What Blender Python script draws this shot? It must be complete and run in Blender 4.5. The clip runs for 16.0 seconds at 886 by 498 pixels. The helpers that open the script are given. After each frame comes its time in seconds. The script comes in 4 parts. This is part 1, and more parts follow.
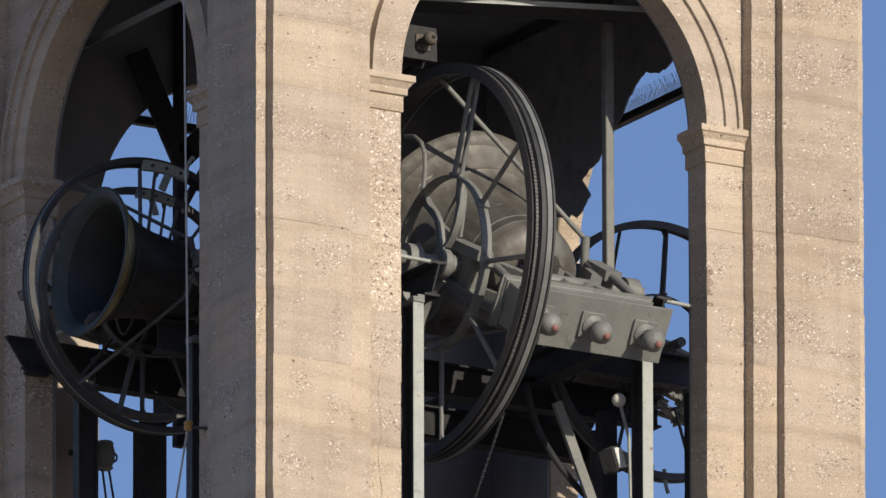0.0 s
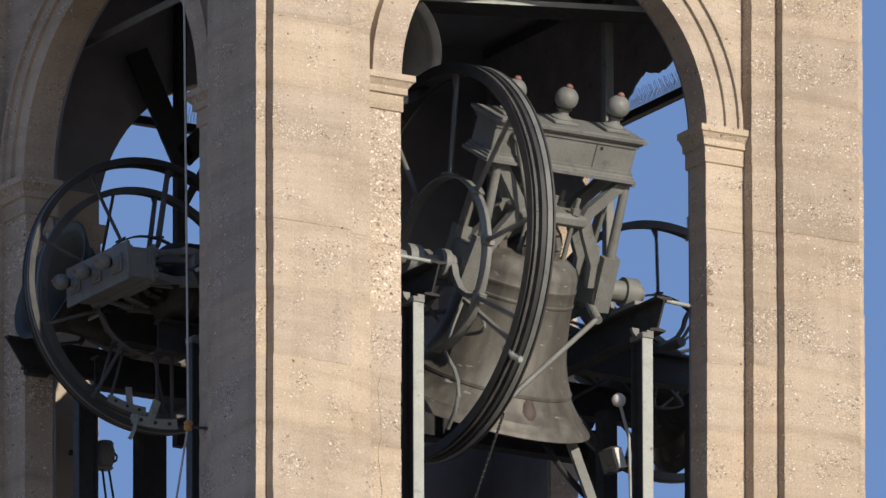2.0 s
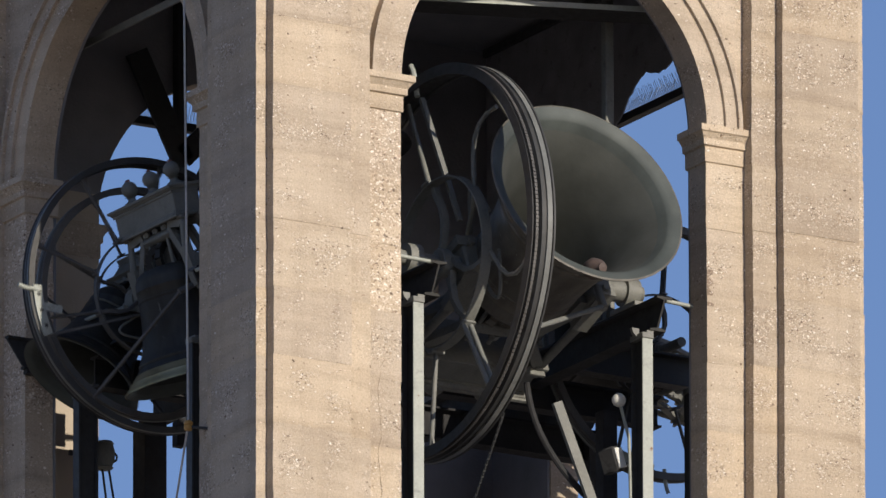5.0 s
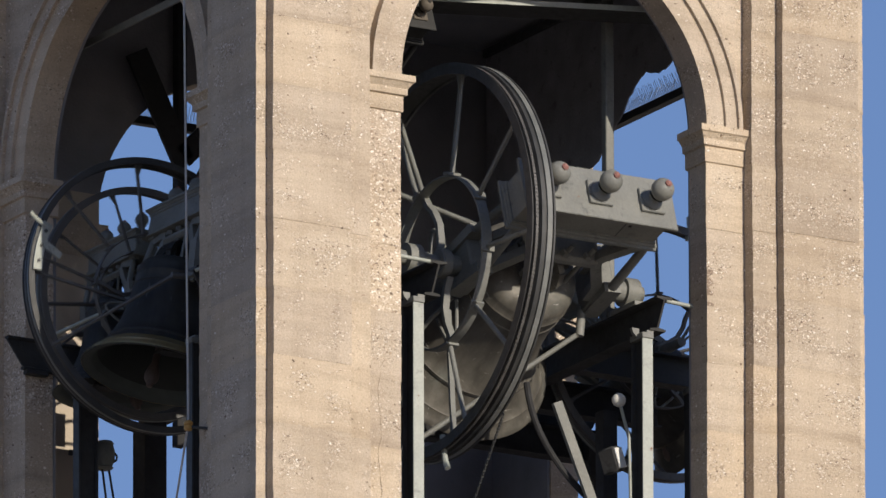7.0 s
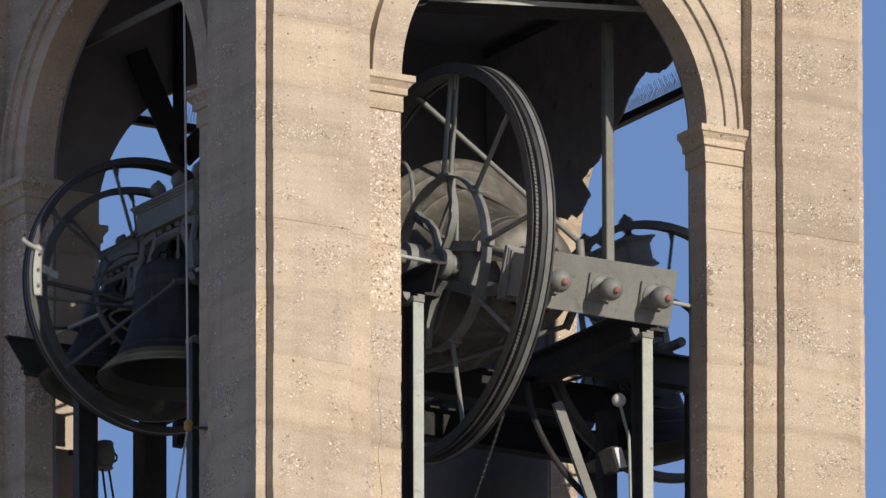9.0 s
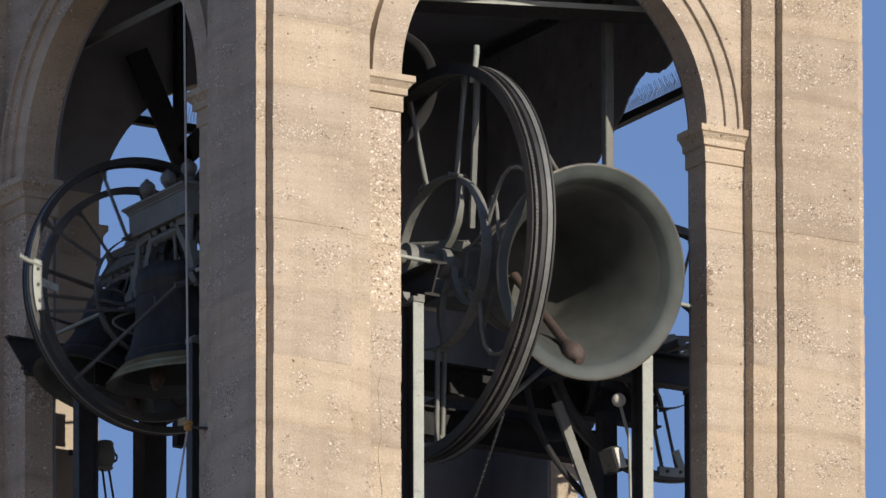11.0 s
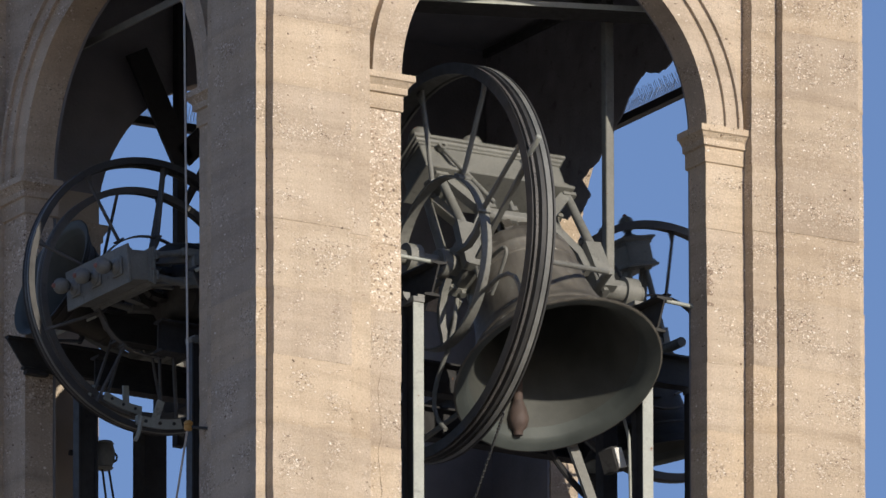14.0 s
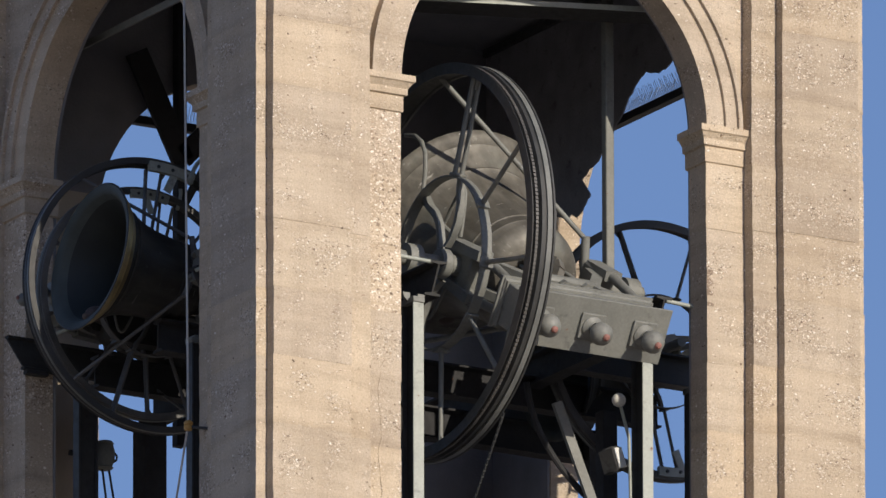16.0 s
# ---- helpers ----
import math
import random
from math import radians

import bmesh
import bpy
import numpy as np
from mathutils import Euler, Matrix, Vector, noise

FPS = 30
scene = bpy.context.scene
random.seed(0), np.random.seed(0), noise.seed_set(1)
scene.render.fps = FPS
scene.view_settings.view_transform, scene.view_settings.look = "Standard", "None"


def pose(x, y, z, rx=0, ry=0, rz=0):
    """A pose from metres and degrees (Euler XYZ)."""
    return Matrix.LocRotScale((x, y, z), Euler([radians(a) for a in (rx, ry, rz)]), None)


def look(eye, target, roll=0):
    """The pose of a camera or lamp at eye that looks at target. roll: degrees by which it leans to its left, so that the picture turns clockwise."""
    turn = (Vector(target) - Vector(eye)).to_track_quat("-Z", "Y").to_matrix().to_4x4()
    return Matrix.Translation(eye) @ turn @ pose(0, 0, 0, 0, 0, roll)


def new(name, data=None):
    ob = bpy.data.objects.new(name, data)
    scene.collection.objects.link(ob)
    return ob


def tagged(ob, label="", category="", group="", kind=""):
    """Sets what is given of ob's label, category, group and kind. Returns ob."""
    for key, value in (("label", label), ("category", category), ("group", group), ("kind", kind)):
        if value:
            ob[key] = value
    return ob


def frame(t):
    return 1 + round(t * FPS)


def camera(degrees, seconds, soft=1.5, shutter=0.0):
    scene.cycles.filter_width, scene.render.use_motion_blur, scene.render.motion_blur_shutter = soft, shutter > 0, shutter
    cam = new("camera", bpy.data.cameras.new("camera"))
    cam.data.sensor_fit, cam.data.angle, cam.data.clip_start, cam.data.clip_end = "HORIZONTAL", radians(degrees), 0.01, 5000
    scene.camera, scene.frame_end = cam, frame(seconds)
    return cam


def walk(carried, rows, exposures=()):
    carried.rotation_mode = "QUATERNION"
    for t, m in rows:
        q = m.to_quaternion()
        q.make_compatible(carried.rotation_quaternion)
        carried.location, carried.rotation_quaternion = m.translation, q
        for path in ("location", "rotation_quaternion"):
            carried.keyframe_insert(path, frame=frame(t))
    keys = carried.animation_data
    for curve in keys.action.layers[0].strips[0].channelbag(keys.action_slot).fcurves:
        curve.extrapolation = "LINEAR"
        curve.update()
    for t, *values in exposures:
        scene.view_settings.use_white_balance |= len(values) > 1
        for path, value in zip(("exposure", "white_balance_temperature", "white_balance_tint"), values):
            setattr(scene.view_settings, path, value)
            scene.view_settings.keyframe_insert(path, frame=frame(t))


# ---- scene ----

from mathutils import geometry

# ---- camera: a long lens on the ground, standing still ----
EYE = Vector((-70.607, -122.943, -40.509))
AZ, EL = radians(30.348), radians(15.947)
VIEW = Vector((math.sin(AZ) * math.cos(EL), math.cos(AZ) * math.cos(EL), math.sin(EL)))
cam = camera(2.2564, 16.0, soft=1.5, shutter=0.2)
walk(cam, [(0.0, look(EYE, EYE + 100 * VIEW, -0.133)), (16.0, look(EYE, EYE + 100 * VIEW, -0.133))])

# ---- world and sun ----
SUN_AZ, SUN_EL = 7.0, 18.0     # degrees from the front face's normal towards +x, and above the horizon
world = bpy.data.worlds.new("sky")
scene.world = world
world.use_nodes = True
wn = world.node_tree.nodes
sky = wn.new("ShaderNodeTexSky")
sky.sky_type, sky.sun_disc = "NISHITA", False
sky.sun_elevation, sky.sun_rotation = radians(SUN_EL), radians(180 - SUN_AZ)
sky.air_density, sky.dust_density, sky.ozone_density = 1.0, 0.3, 4.0
wn["Background"].inputs["Strength"].default_value = 0.108
tint = wn.new("ShaderNodeMix")
tint.data_type, tint.blend_type = "RGBA", "MULTIPLY"
tint.inputs["Factor"].default_value, tint.inputs["B"].default_value = 1.0, (0.985, 0.88, 1.0, 1)
world.node_tree.links.new(sky.outputs["Color"], tint.inputs["A"])
world.node_tree.links.new(tint.outputs["Result"], wn["Background"].inputs["Color"])
sun = new("sun", bpy.data.lights.new("sun", "SUN"))
sun.data.energy, sun.data.angle, sun.data.color = 4.3, radians(0.53), (1.0, 0.895, 0.765)
sun_way = Vector((math.sin(radians(SUN_AZ)) * math.cos(radians(SUN_EL)), -math.cos(radians(SUN_AZ)) * math.cos(radians(SUN_EL)), math.sin(radians(SUN_EL))))
sun.matrix_world = look(sun_way * 60, (0, 0, 0))
scene.view_settings.exposure = 0.0


# ---- materials ----
def material(name, rough=0.6, metal=0.0):
    m = bpy.data.materials.new(name)
    m.use_nodes = True
    b = m.node_tree.nodes["Principled BSDF"]
    b.inputs["Roughness"].default_value, b.inputs["Metallic"].default_value = rough, metal
    return m, m.node_tree.nodes, m.node_tree.links, b


def ramp(nodes, links, source, stops):
    r = nodes.new("ShaderNodeValToRGB")
    while len(r.color_ramp.elements) < len(stops):
        r.color_ramp.elements.new(0.5)
    for el, (p, c) in zip(r.color_ramp.elements, stops):
        el.position, el.color = p, (*c, 1) if len(c) == 3 else c
    links.new(source, r.inputs["Fac"])
    return r.outputs["Color"]


def noise_of(nodes, links, coord, scale, detail=4.0, rough=0.55):
    n = nodes.new("ShaderNodeTexNoise")
    n.inputs["Scale"].default_value, n.inputs["Detail"].default_value, n.inputs["Roughness"].default_value = scale, detail, rough
    links.new(coord, n.inputs["Vector"])
    return n.outputs["Fac"]


def mix(nodes, links, fac, a, b, kind="MIX"):
    n = nodes.new("ShaderNodeMix")
    n.data_type, n.blend_type = "RGBA", kind
    for sock, value in ((n.inputs["Factor"], fac), (n.inputs["A"], a), (n.inputs["B"], b)):
        if isinstance(value, (int, float)):
            sock.default_value = value
        elif isinstance(value, tuple):
            sock.default_value = (*value, 1)
        else:
            links.new(value, sock)
    return n.outputs["Result"]


def relief(nodes, links, b, height, strength, distance):
    n = nodes.new("ShaderNodeBump")
    n.inputs["Strength"].default_value, n.inputs["Distance"].default_value = strength, distance
    links.new(height, n.inputs["Height"])
    links.new(n.outputs["Normal"], b.inputs["Normal"])


def stone_material(name, low, high, pebbly):
    """Cast conglomerate stone: fine sandy ground, pebbles light and dark where the skin has weathered away."""
    m, n, l, b = material(name, 0.92)
    co = n.new("ShaderNodeNewGeometry").outputs["Position"]
    info = n.new("ShaderNodeObjectInfo")
    base = ramp(n, l, noise_of(n, l, co, 1.3, 6.0, 0.6), [(0.28, low), (0.72, high)])
    grain = ramp(n, l, noise_of(n, l, co, 70.0, 4.0, 0.7), [(0.25, (0.66, 0.65, 0.63)), (0.5, (1.0, 1.0, 1.0)), (0.78, (1.2, 1.2, 1.2))])
    col = mix(n, l, 0.65, base, grain, "MULTIPLY")
    tone = ramp(n, l, info.outputs["Random"], [(0.0, (0.92, 0.92, 0.94)), (0.5, (1.0, 1.0, 1.0)), (1.0, (1.07, 1.04, 0.99))])
    col = mix(n, l, 1.0, col, tone, "MULTIPLY")
    # level bands left by the casting, and streaks of rain
    for scale, fac in (((0.5, 0.5, 5.0), 0.6), ((5.0, 5.0, 0.3), 0.35)):
        stretch = n.new("ShaderNodeMapping")
        stretch.inputs["Scale"].default_value = scale
        l.new(co, stretch.inputs["Vector"])
        streak = ramp(n, l, noise_of(n, l, stretch.outputs["Vector"], 1.6, 5.0), [(0.36, (0.76, 0.74, 0.72)), (0.55, (1, 1, 1))])
        col = mix(n, l, fac, col, streak, "MULTIPLY")
    # pebbles of two sizes
    worn = ramp(n, l, noise_of(n, l, co, 3.2, 6.0, 0.65), [(0.60 - 0.24 * pebbly, (0, 0, 0)), (0.68 - 0.20 * pebbly, (1, 1, 1))])
    # each lift is worn in its middle; its top and foot kept their cement skin
    height = n.new("ShaderNodeSeparateXYZ")
    l.new(co, height.inputs["Vector"])
    drift = n.new("ShaderNodeMath")
    drift.operation, drift.inputs[1].default_value = "MULTIPLY_ADD", 0.16
    l.new(noise_of(n, l, co, 2.5, 3.0), drift.inputs[0])
    l.new(height.outputs["Z"], drift.inputs[2])
    lift = n.new("ShaderNodeMath")
    lift.operation, lift.inputs[1].default_value = "MULTIPLY_ADD", 1 / 0.463
    lift.inputs[2].default_value = 10 - (0.233 + 0.08) / 0.463
    l.new(drift.outputs[0], lift.inputs[0])
    part_of = n.new("ShaderNodeMath")
    part_of.operation = "FRACT"
    l.new(lift.outputs[0], part_of.inputs[0])
    skin = ramp(n, l, part_of.outputs[0], [(0.0, (0.0, 0.0, 0.0)), (0.16, (0.12, 0.12, 0.12)), (0.34, (1, 1, 1)), (0.74, (1, 1, 1)), (0.90, (0.12, 0.12, 0.12)), (1.0, (0, 0, 0))])
    worn = mix(n, l, 0.85 if pebbly < 0.9 else 0.25, worn, skin, "MULTIPLY")
    seam = ramp(n, l, part_of.outputs[0], [(0.0, (0.86, 0.85, 0.83)), (0.07, (0.93, 0.92, 0.91)), (0.12, (1, 1, 1)), (0.9, (1, 1, 1)), (1.0, (0.93, 0.92, 0.91))])
    col = mix(n, l, 0.8, col, seam, "MULTIPLY")
    cover = None
    warp = n.new("ShaderNodeTexNoise")
    warp.inputs["Scale"].default_value, warp.inputs["Detail"].default_value = 38.0, 2.0
    l.new(co, warp.inputs["Vector"])
    bent = n.new("ShaderNodeMix")
    bent.data_type, bent.blend_type = "RGBA", "LINEAR_LIGHT"
    bent.inputs["Factor"].default_value = 0.016
    l.new(co, bent.inputs["A"])
    l.new(warp.outputs["Color"], bent.inputs["B"])
    for size, least in (((44.0, 0.50), (80.0, 0.42)) if pebbly < 0.9 else ((36.0, 0.34), (66.0, 0.30))):
        wob = n.new("ShaderNodeMapping")
        wob.inputs["Scale"].default_value = (1.0, 1.0, 1.35)
        wob.inputs["Rotation"].default_value = (0.3, 0.5, 0.2)
        l.new(bent.outputs["Result"], wob.inputs["Vector"])
        v = n.new("ShaderNodeTexVoronoi")
        v.inputs["Scale"].default_value = size
        l.new(wob.outputs["Vector"], v.inputs["Vector"])
        sep = n.new("ShaderNodeSeparateColor")
        l.new(v.outputs["Color"], sep.inputs["Color"])
        pebble = ramp(n, l, sep.outputs["Red"], [(0.0, (0.13, 0.09, 0.065)), (0.12, (0.27, 0.205, 0.15)), (0.26, (0.48, 0.37, 0.27)), (0.50, (0.66, 0.55, 0.43)), (0.80, (0.78, 0.69, 0.57)), (1.0, (0.92, 0.87, 0.79))])
        keep = ramp(n, l, sep.outputs["Green"], [(least, (0, 0, 0)), (least + 0.06, (1, 1, 1))])
        stray = ramp(n, l, sep.outputs["Blue"], [(0.965, (0, 0, 0)), (0.975, (1, 1, 1))])
        inside = ramp(n, l, v.outputs["Distance"], [(0.36, (1, 1, 1)), (0.50, (0, 0, 0))])
        a = mix(n, l, 1.0, mix(n, l, 1.0, keep, worn, "MULTIPLY"), stray, "ADD")
        a = mix(n, l, 1.0, a, inside, "MULTIPLY")
        col = mix(n, l, a, col, pebble)
        cover = a if cover is None else mix(n, l, 1.0, cover, a, "LIGHTEN")
    # pits
    pit = ramp(n, l, noise_of(n, l, co, 19.0, 3.0), [(0.735, (0, 0, 0)), (0.77, (1, 1, 1))])
    col = mix(n, l, pit, col, (0.17, 0.125, 0.09))
    l.new(col, b.inputs["Base Color"])
    h = mix(n, l, 0.4, noise_of(n, l, co, 45.0, 6.0, 0.75), cover)
    h = mix(n, l, pit, h, (0.0, 0.0, 0.0))
    relief(n, l, b, h, 0.75 if pebbly < 0.9 else 0.6, 0.022 if pebbly < 0.9 else 0.016)
    return m


STONE = stone_material("cast_conglomerate", (0.50, 0.412, 0.308), (0.625, 0.528, 0.405), 0.50)
STONE_ROUGH = stone_material("worn_conglomerate", (0.50, 0.41, 0.305), (0.62, 0.52, 0.395), 1.0)


STONE_MID = stone_material("weathered_conglomerate", (0.44, 0.358, 0.265), (0.55, 0.46, 0.352), 0.68)
DAMP = stone_material("damp_conglomerate", (0.27, 0.205, 0.15), (0.36, 0.28, 0.21), 0.5)
CRACK = stone_material("dirty_crack", (0.27, 0.215, 0.155), (0.36, 0.29, 0.21), 0.0)


def mortar_material():
    m, n, l, b = material("mortar", 0.95)
    co = n.new("ShaderNodeNewGeometry").outputs["Position"]
    l.new(ramp(n, l, noise_of(n, l, co, 30.0), [(0.3, (0.42, 0.33, 0.24)), (0.7, (0.52, 0.42, 0.31))]), b.inputs["Base Color"])
    relief(n, l, b, noise_of(n, l, co, 80.0), 0.4, 0.01)
    return m


MORTAR = mortar_material()


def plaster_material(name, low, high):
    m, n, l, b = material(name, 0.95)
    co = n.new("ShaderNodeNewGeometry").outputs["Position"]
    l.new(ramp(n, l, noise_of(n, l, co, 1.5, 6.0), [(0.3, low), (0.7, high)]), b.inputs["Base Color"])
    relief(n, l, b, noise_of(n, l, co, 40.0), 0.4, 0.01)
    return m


PLASTER = plaster_material("dark_plaster", (0.18, 0.18, 0.192), (0.29, 0.288, 0.305))
STONE_INNER = plaster_material("bare_inner_stone", (0.42, 0.36, 0.28), (0.55, 0.47, 0.37))


def paint_material(name, low, high, rough, rust=0.0, metal=0.0):
    """Weathered paint on steel or cast iron, with grime and, where given, rust."""
    m, n, l, b = material(name, rough, metal)
    co = n.new("ShaderNodeTexCoord").outputs["Object"]
    base = ramp(n, l, noise_of(n, l, co, 5.0, 6.0), [(0.3, low), (0.7, high)])
    fine = ramp(n, l, noise_of(n, l, co, 55.0, 3.0), [(0.3, (0.82, 0.82, 0.82)), (0.7, (1.08, 1.08, 1.08))])
    col = mix(n, l, 0.7, base, fine, "MULTIPLY")
    grime = ramp(n, l, noise_of(n, l, co, 9.0, 8.0, 0.7), [(0.58, (0, 0, 0)), (0.72, (1, 1, 1))])
    col = mix(n, l, grime, col, tuple(c * 0.55 for c in low))
    if rust:
        spot = ramp(n, l, noise_of(n, l, co, 14.0, 6.0, 0.65), [(0.72 - 0.1 * rust, (0, 0, 0)), (0.78 - 0.1 * rust, (1, 1, 1))])
        col = mix(n, l, spot, col, (0.16, 0.065, 0.028))
    l.new(col, b.inputs["Base Color"])
    l.new(ramp(n, l, noise_of(n, l, co, 20.0), [(0.3, (rough - 0.1,) * 3), (0.7, (rough + 0.12,) * 3)]), b.inputs["Roughness"])
    relief(n, l, b, noise_of(n, l, co, 40.0, 4.0), 0.25, 0.006)
    return m


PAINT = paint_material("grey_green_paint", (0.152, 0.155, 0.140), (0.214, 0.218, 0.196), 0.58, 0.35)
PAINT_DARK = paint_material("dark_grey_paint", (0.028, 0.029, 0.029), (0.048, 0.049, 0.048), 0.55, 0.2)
# near-black grey; on beams and post webs it puts shade into the paint
PAINT_BEAM = paint_material("blackish_grey_paint", (0.028, 0.028, 0.027), (0.045, 0.045, 0.043), 0.85, 0.3)
PAINT_MID = paint_material("mid_grey_paint", (0.075, 0.075, 0.074), (0.125, 0.124, 0.118), 0.65, 0.3)
NEAR_BLACK = paint_material("near_black_paint", (0.018, 0.018, 0.019), (0.032, 0.032, 0.033), 0.85, 0.1)
PAINT_BROWN = paint_material("dull_brown_paint", (0.085, 0.072, 0.056), (0.15, 0.128, 0.10), 0.75, 0.2)
PAINT_POST = paint_material("pale_green_paint", (0.30, 0.325, 0.29), (0.40, 0.42, 0.375), 0.5, 0.5)
TREAD = paint_material("worn_tread_paint", (0.12, 0.125, 0.118), (0.19, 0.195, 0.182), 0.45, 0.1)
RUBBER = paint_material("black_sheeting", (0.135, 0.133, 0.143), (0.20, 0.197, 0.208), 0.9)
RED = paint_material("red_lead", (0.22, 0.10, 0.08), (0.30, 0.14, 0.115), 0.65)
CHAIN = paint_material("greasy_chain", (0.075, 0.072, 0.068), (0.12, 0.115, 0.108), 0.5)
IRON = paint_material("rusty_iron", (0.065, 0.048, 0.042), (0.10, 0.07, 0.058), 0.7, 0.5)
WHITE = paint_material("white_enamel", (0.62, 0.61, 0.55), (0.74, 0.73, 0.66), 0.4)
OCHRE = paint_material("ochre_plastic", (0.45, 0.25, 0.06), (0.55, 0.32, 0.09), 0.5)
WIRE = paint_material("steel_wire", (0.45, 0.44, 0.42), (0.6, 0.59, 0.56), 0.45)


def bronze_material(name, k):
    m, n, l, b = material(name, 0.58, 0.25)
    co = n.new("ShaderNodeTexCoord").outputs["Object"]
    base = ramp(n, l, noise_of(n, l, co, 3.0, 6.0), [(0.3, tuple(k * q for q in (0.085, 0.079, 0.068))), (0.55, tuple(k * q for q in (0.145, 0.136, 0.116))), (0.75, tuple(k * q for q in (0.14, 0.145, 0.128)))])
    mp = n.new("ShaderNodeMapping")
    mp.inputs["Scale"].default_value = (6.0, 6.0, 0.6)
    l.new(co, mp.inputs["Vector"])
    streak = ramp(n, l, noise_of(n, l, mp.outputs["Vector"], 2.0, 5.0), [(0.4, (0.68, 0.68, 0.66)), (0.62, (1.1, 1.1, 1.08))])
    col = mix(n, l, 0.8, base, streak, "MULTIPLY")
    speck = ramp(n, l, noise_of(n, l, co, 16.0, 5.0, 0.7), [(0.64, (0, 0, 0)), (0.70, (1, 1, 1))])
    col = mix(n, l, speck, col, tuple(k * q for q in (0.21, 0.205, 0.18)))
    # pale scratches and runs of bird lime
    for scale, turn, first in (((4.0, 4.0, 26.0), (0.5, 0.35, 0.0), 0.675), ((22.0, 22.0, 1.6), (0.0, 0.0, 0.0), 0.70)):
        mp = n.new("ShaderNodeMapping")
        mp.inputs["Scale"].default_value, mp.inputs["Rotation"].default_value = scale, turn
        l.new(co, mp.inputs["Vector"])
        line = ramp(n, l, noise_of(n, l, mp.outputs["Vector"], 1.5, 4.0, 0.6), [(first, (0, 0, 0)), (first + 0.03, (0.85, 0.85, 0.85))])
        col = mix(n, l, line, col, tuple(min(k, 1.0) * q for q in (0.42, 0.41, 0.37)))
    l.new(col, b.inputs["Base Color"])
    relief(n, l, b, noise_of(n, l, co, 25.0, 6.0), 0.3, 0.008)
    return m


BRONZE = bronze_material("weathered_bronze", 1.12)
# darker copy for the smaller bells: their shade is put into the bronze
BRONZE_DARK = bronze_material("shaded_bronze", 0.30)


# golden metal for one lip: warm sun and reflections put into its colour
def lit_lip_material():
    m, n, l, b = material("gold_lit_bronze", 0.42, 0.85)
    co = n.new("ShaderNodeTexCoord").outputs["Object"]
    col = ramp(n, l, noise_of(n, l, co, 5.0, 6.0), [(0.32, (0.26, 0.205, 0.10)), (0.5, (0.50, 0.40, 0.20)), (0.75, (0.62, 0.51, 0.28))])
    l.new(col, b.inputs["Base Color"])
    relief(n, l, b, noise_of(n, l, co, 25.0, 6.0), 0.2, 0.006)
    return m


LIT_LIP = lit_lip_material()


def verdigris_material(name, k):
    m, n, l, b = material(name, 0.65, 0.1)
    co = n.new("ShaderNodeTexCoord").outputs["Object"]
    col = ramp(n, l, noise_of(n, l, co, 4.0, 6.0), [(0.3, (0.05 * k, 0.06 * k, 0.056 * k)), (0.7, (0.088 * k, 0.102 * k, 0.094 * k))])
    spot = ramp(n, l, noise_of(n, l, co, 9.0, 6.0, 0.7), [(0.72, (0, 0, 0)), (0.80, (1, 1, 1))])
    l.new(mix(n, l, spot, col, (0.13, 0.10, 0.075)), b.inputs["Base Color"])
    relief(n, l, b, noise_of(n, l, co, 30.0, 4.0), 0.2, 0.006)
    return m


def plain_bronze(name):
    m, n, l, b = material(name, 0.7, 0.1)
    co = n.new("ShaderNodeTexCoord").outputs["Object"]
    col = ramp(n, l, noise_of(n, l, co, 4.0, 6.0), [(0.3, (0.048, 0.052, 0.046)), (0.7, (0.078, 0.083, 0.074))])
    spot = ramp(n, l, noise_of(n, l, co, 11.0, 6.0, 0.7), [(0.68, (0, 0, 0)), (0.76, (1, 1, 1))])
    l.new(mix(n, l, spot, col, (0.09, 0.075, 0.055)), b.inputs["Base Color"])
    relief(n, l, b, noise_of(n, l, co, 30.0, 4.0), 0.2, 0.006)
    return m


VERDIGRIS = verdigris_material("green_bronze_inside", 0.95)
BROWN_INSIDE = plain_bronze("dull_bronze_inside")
# inside of the bell in the shaded opening, darkened to paint in shade
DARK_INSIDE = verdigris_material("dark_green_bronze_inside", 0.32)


def glass_material():
    m, n, l, b = material("lamp_glass", 0.08)
    b.inputs["Base Color"].default_value = (0.75, 0.76, 0.72, 1)
    return m


GLASS = glass_material()


# unseen ground; its pale warm colour throws sunlight up onto the shaded faces
def ground_material():
    m, n, l, b = material("pale_bounce_ground", 0.95)
    co = n.new("ShaderNodeNewGeometry").outputs["Position"]
    l.new(ramp(n, l, noise_of(n, l, co, 0.03, 6.0), [(0.35, (0.18, 0.15, 0.115)), (0.6, (0.36, 0.305, 0.245))]), b.inputs["Base Color"])
    return m


GROUND = ground_material()


# ---- mesh helpers ----
def finish(ob, material, smooth):
    ob.data.materials.append(material)
    if smooth:
        for p in ob.data.polygons:
            p.use_smooth = True
        ob.data.set_sharp_from_angle(angle=radians(38))


def part(name, bm, material, parent=None, label="", smooth=True):
    bmesh.ops.recalc_face_normals(bm, faces=bm.faces)
    me = bpy.data.meshes.new(name)
    bm.to_mesh(me)
    bm.free()
    ob = new(name, me)
    finish(ob, material, smooth)
    if parent is not None:
        ob.parent = parent
    if label:
        tagged(ob, label)
    return ob


def thing(name, m, label, category, group="", kind=""):
    ob = new(name)
    ob.matrix_basis = m
    return tagged(ob, label, category, group, kind)


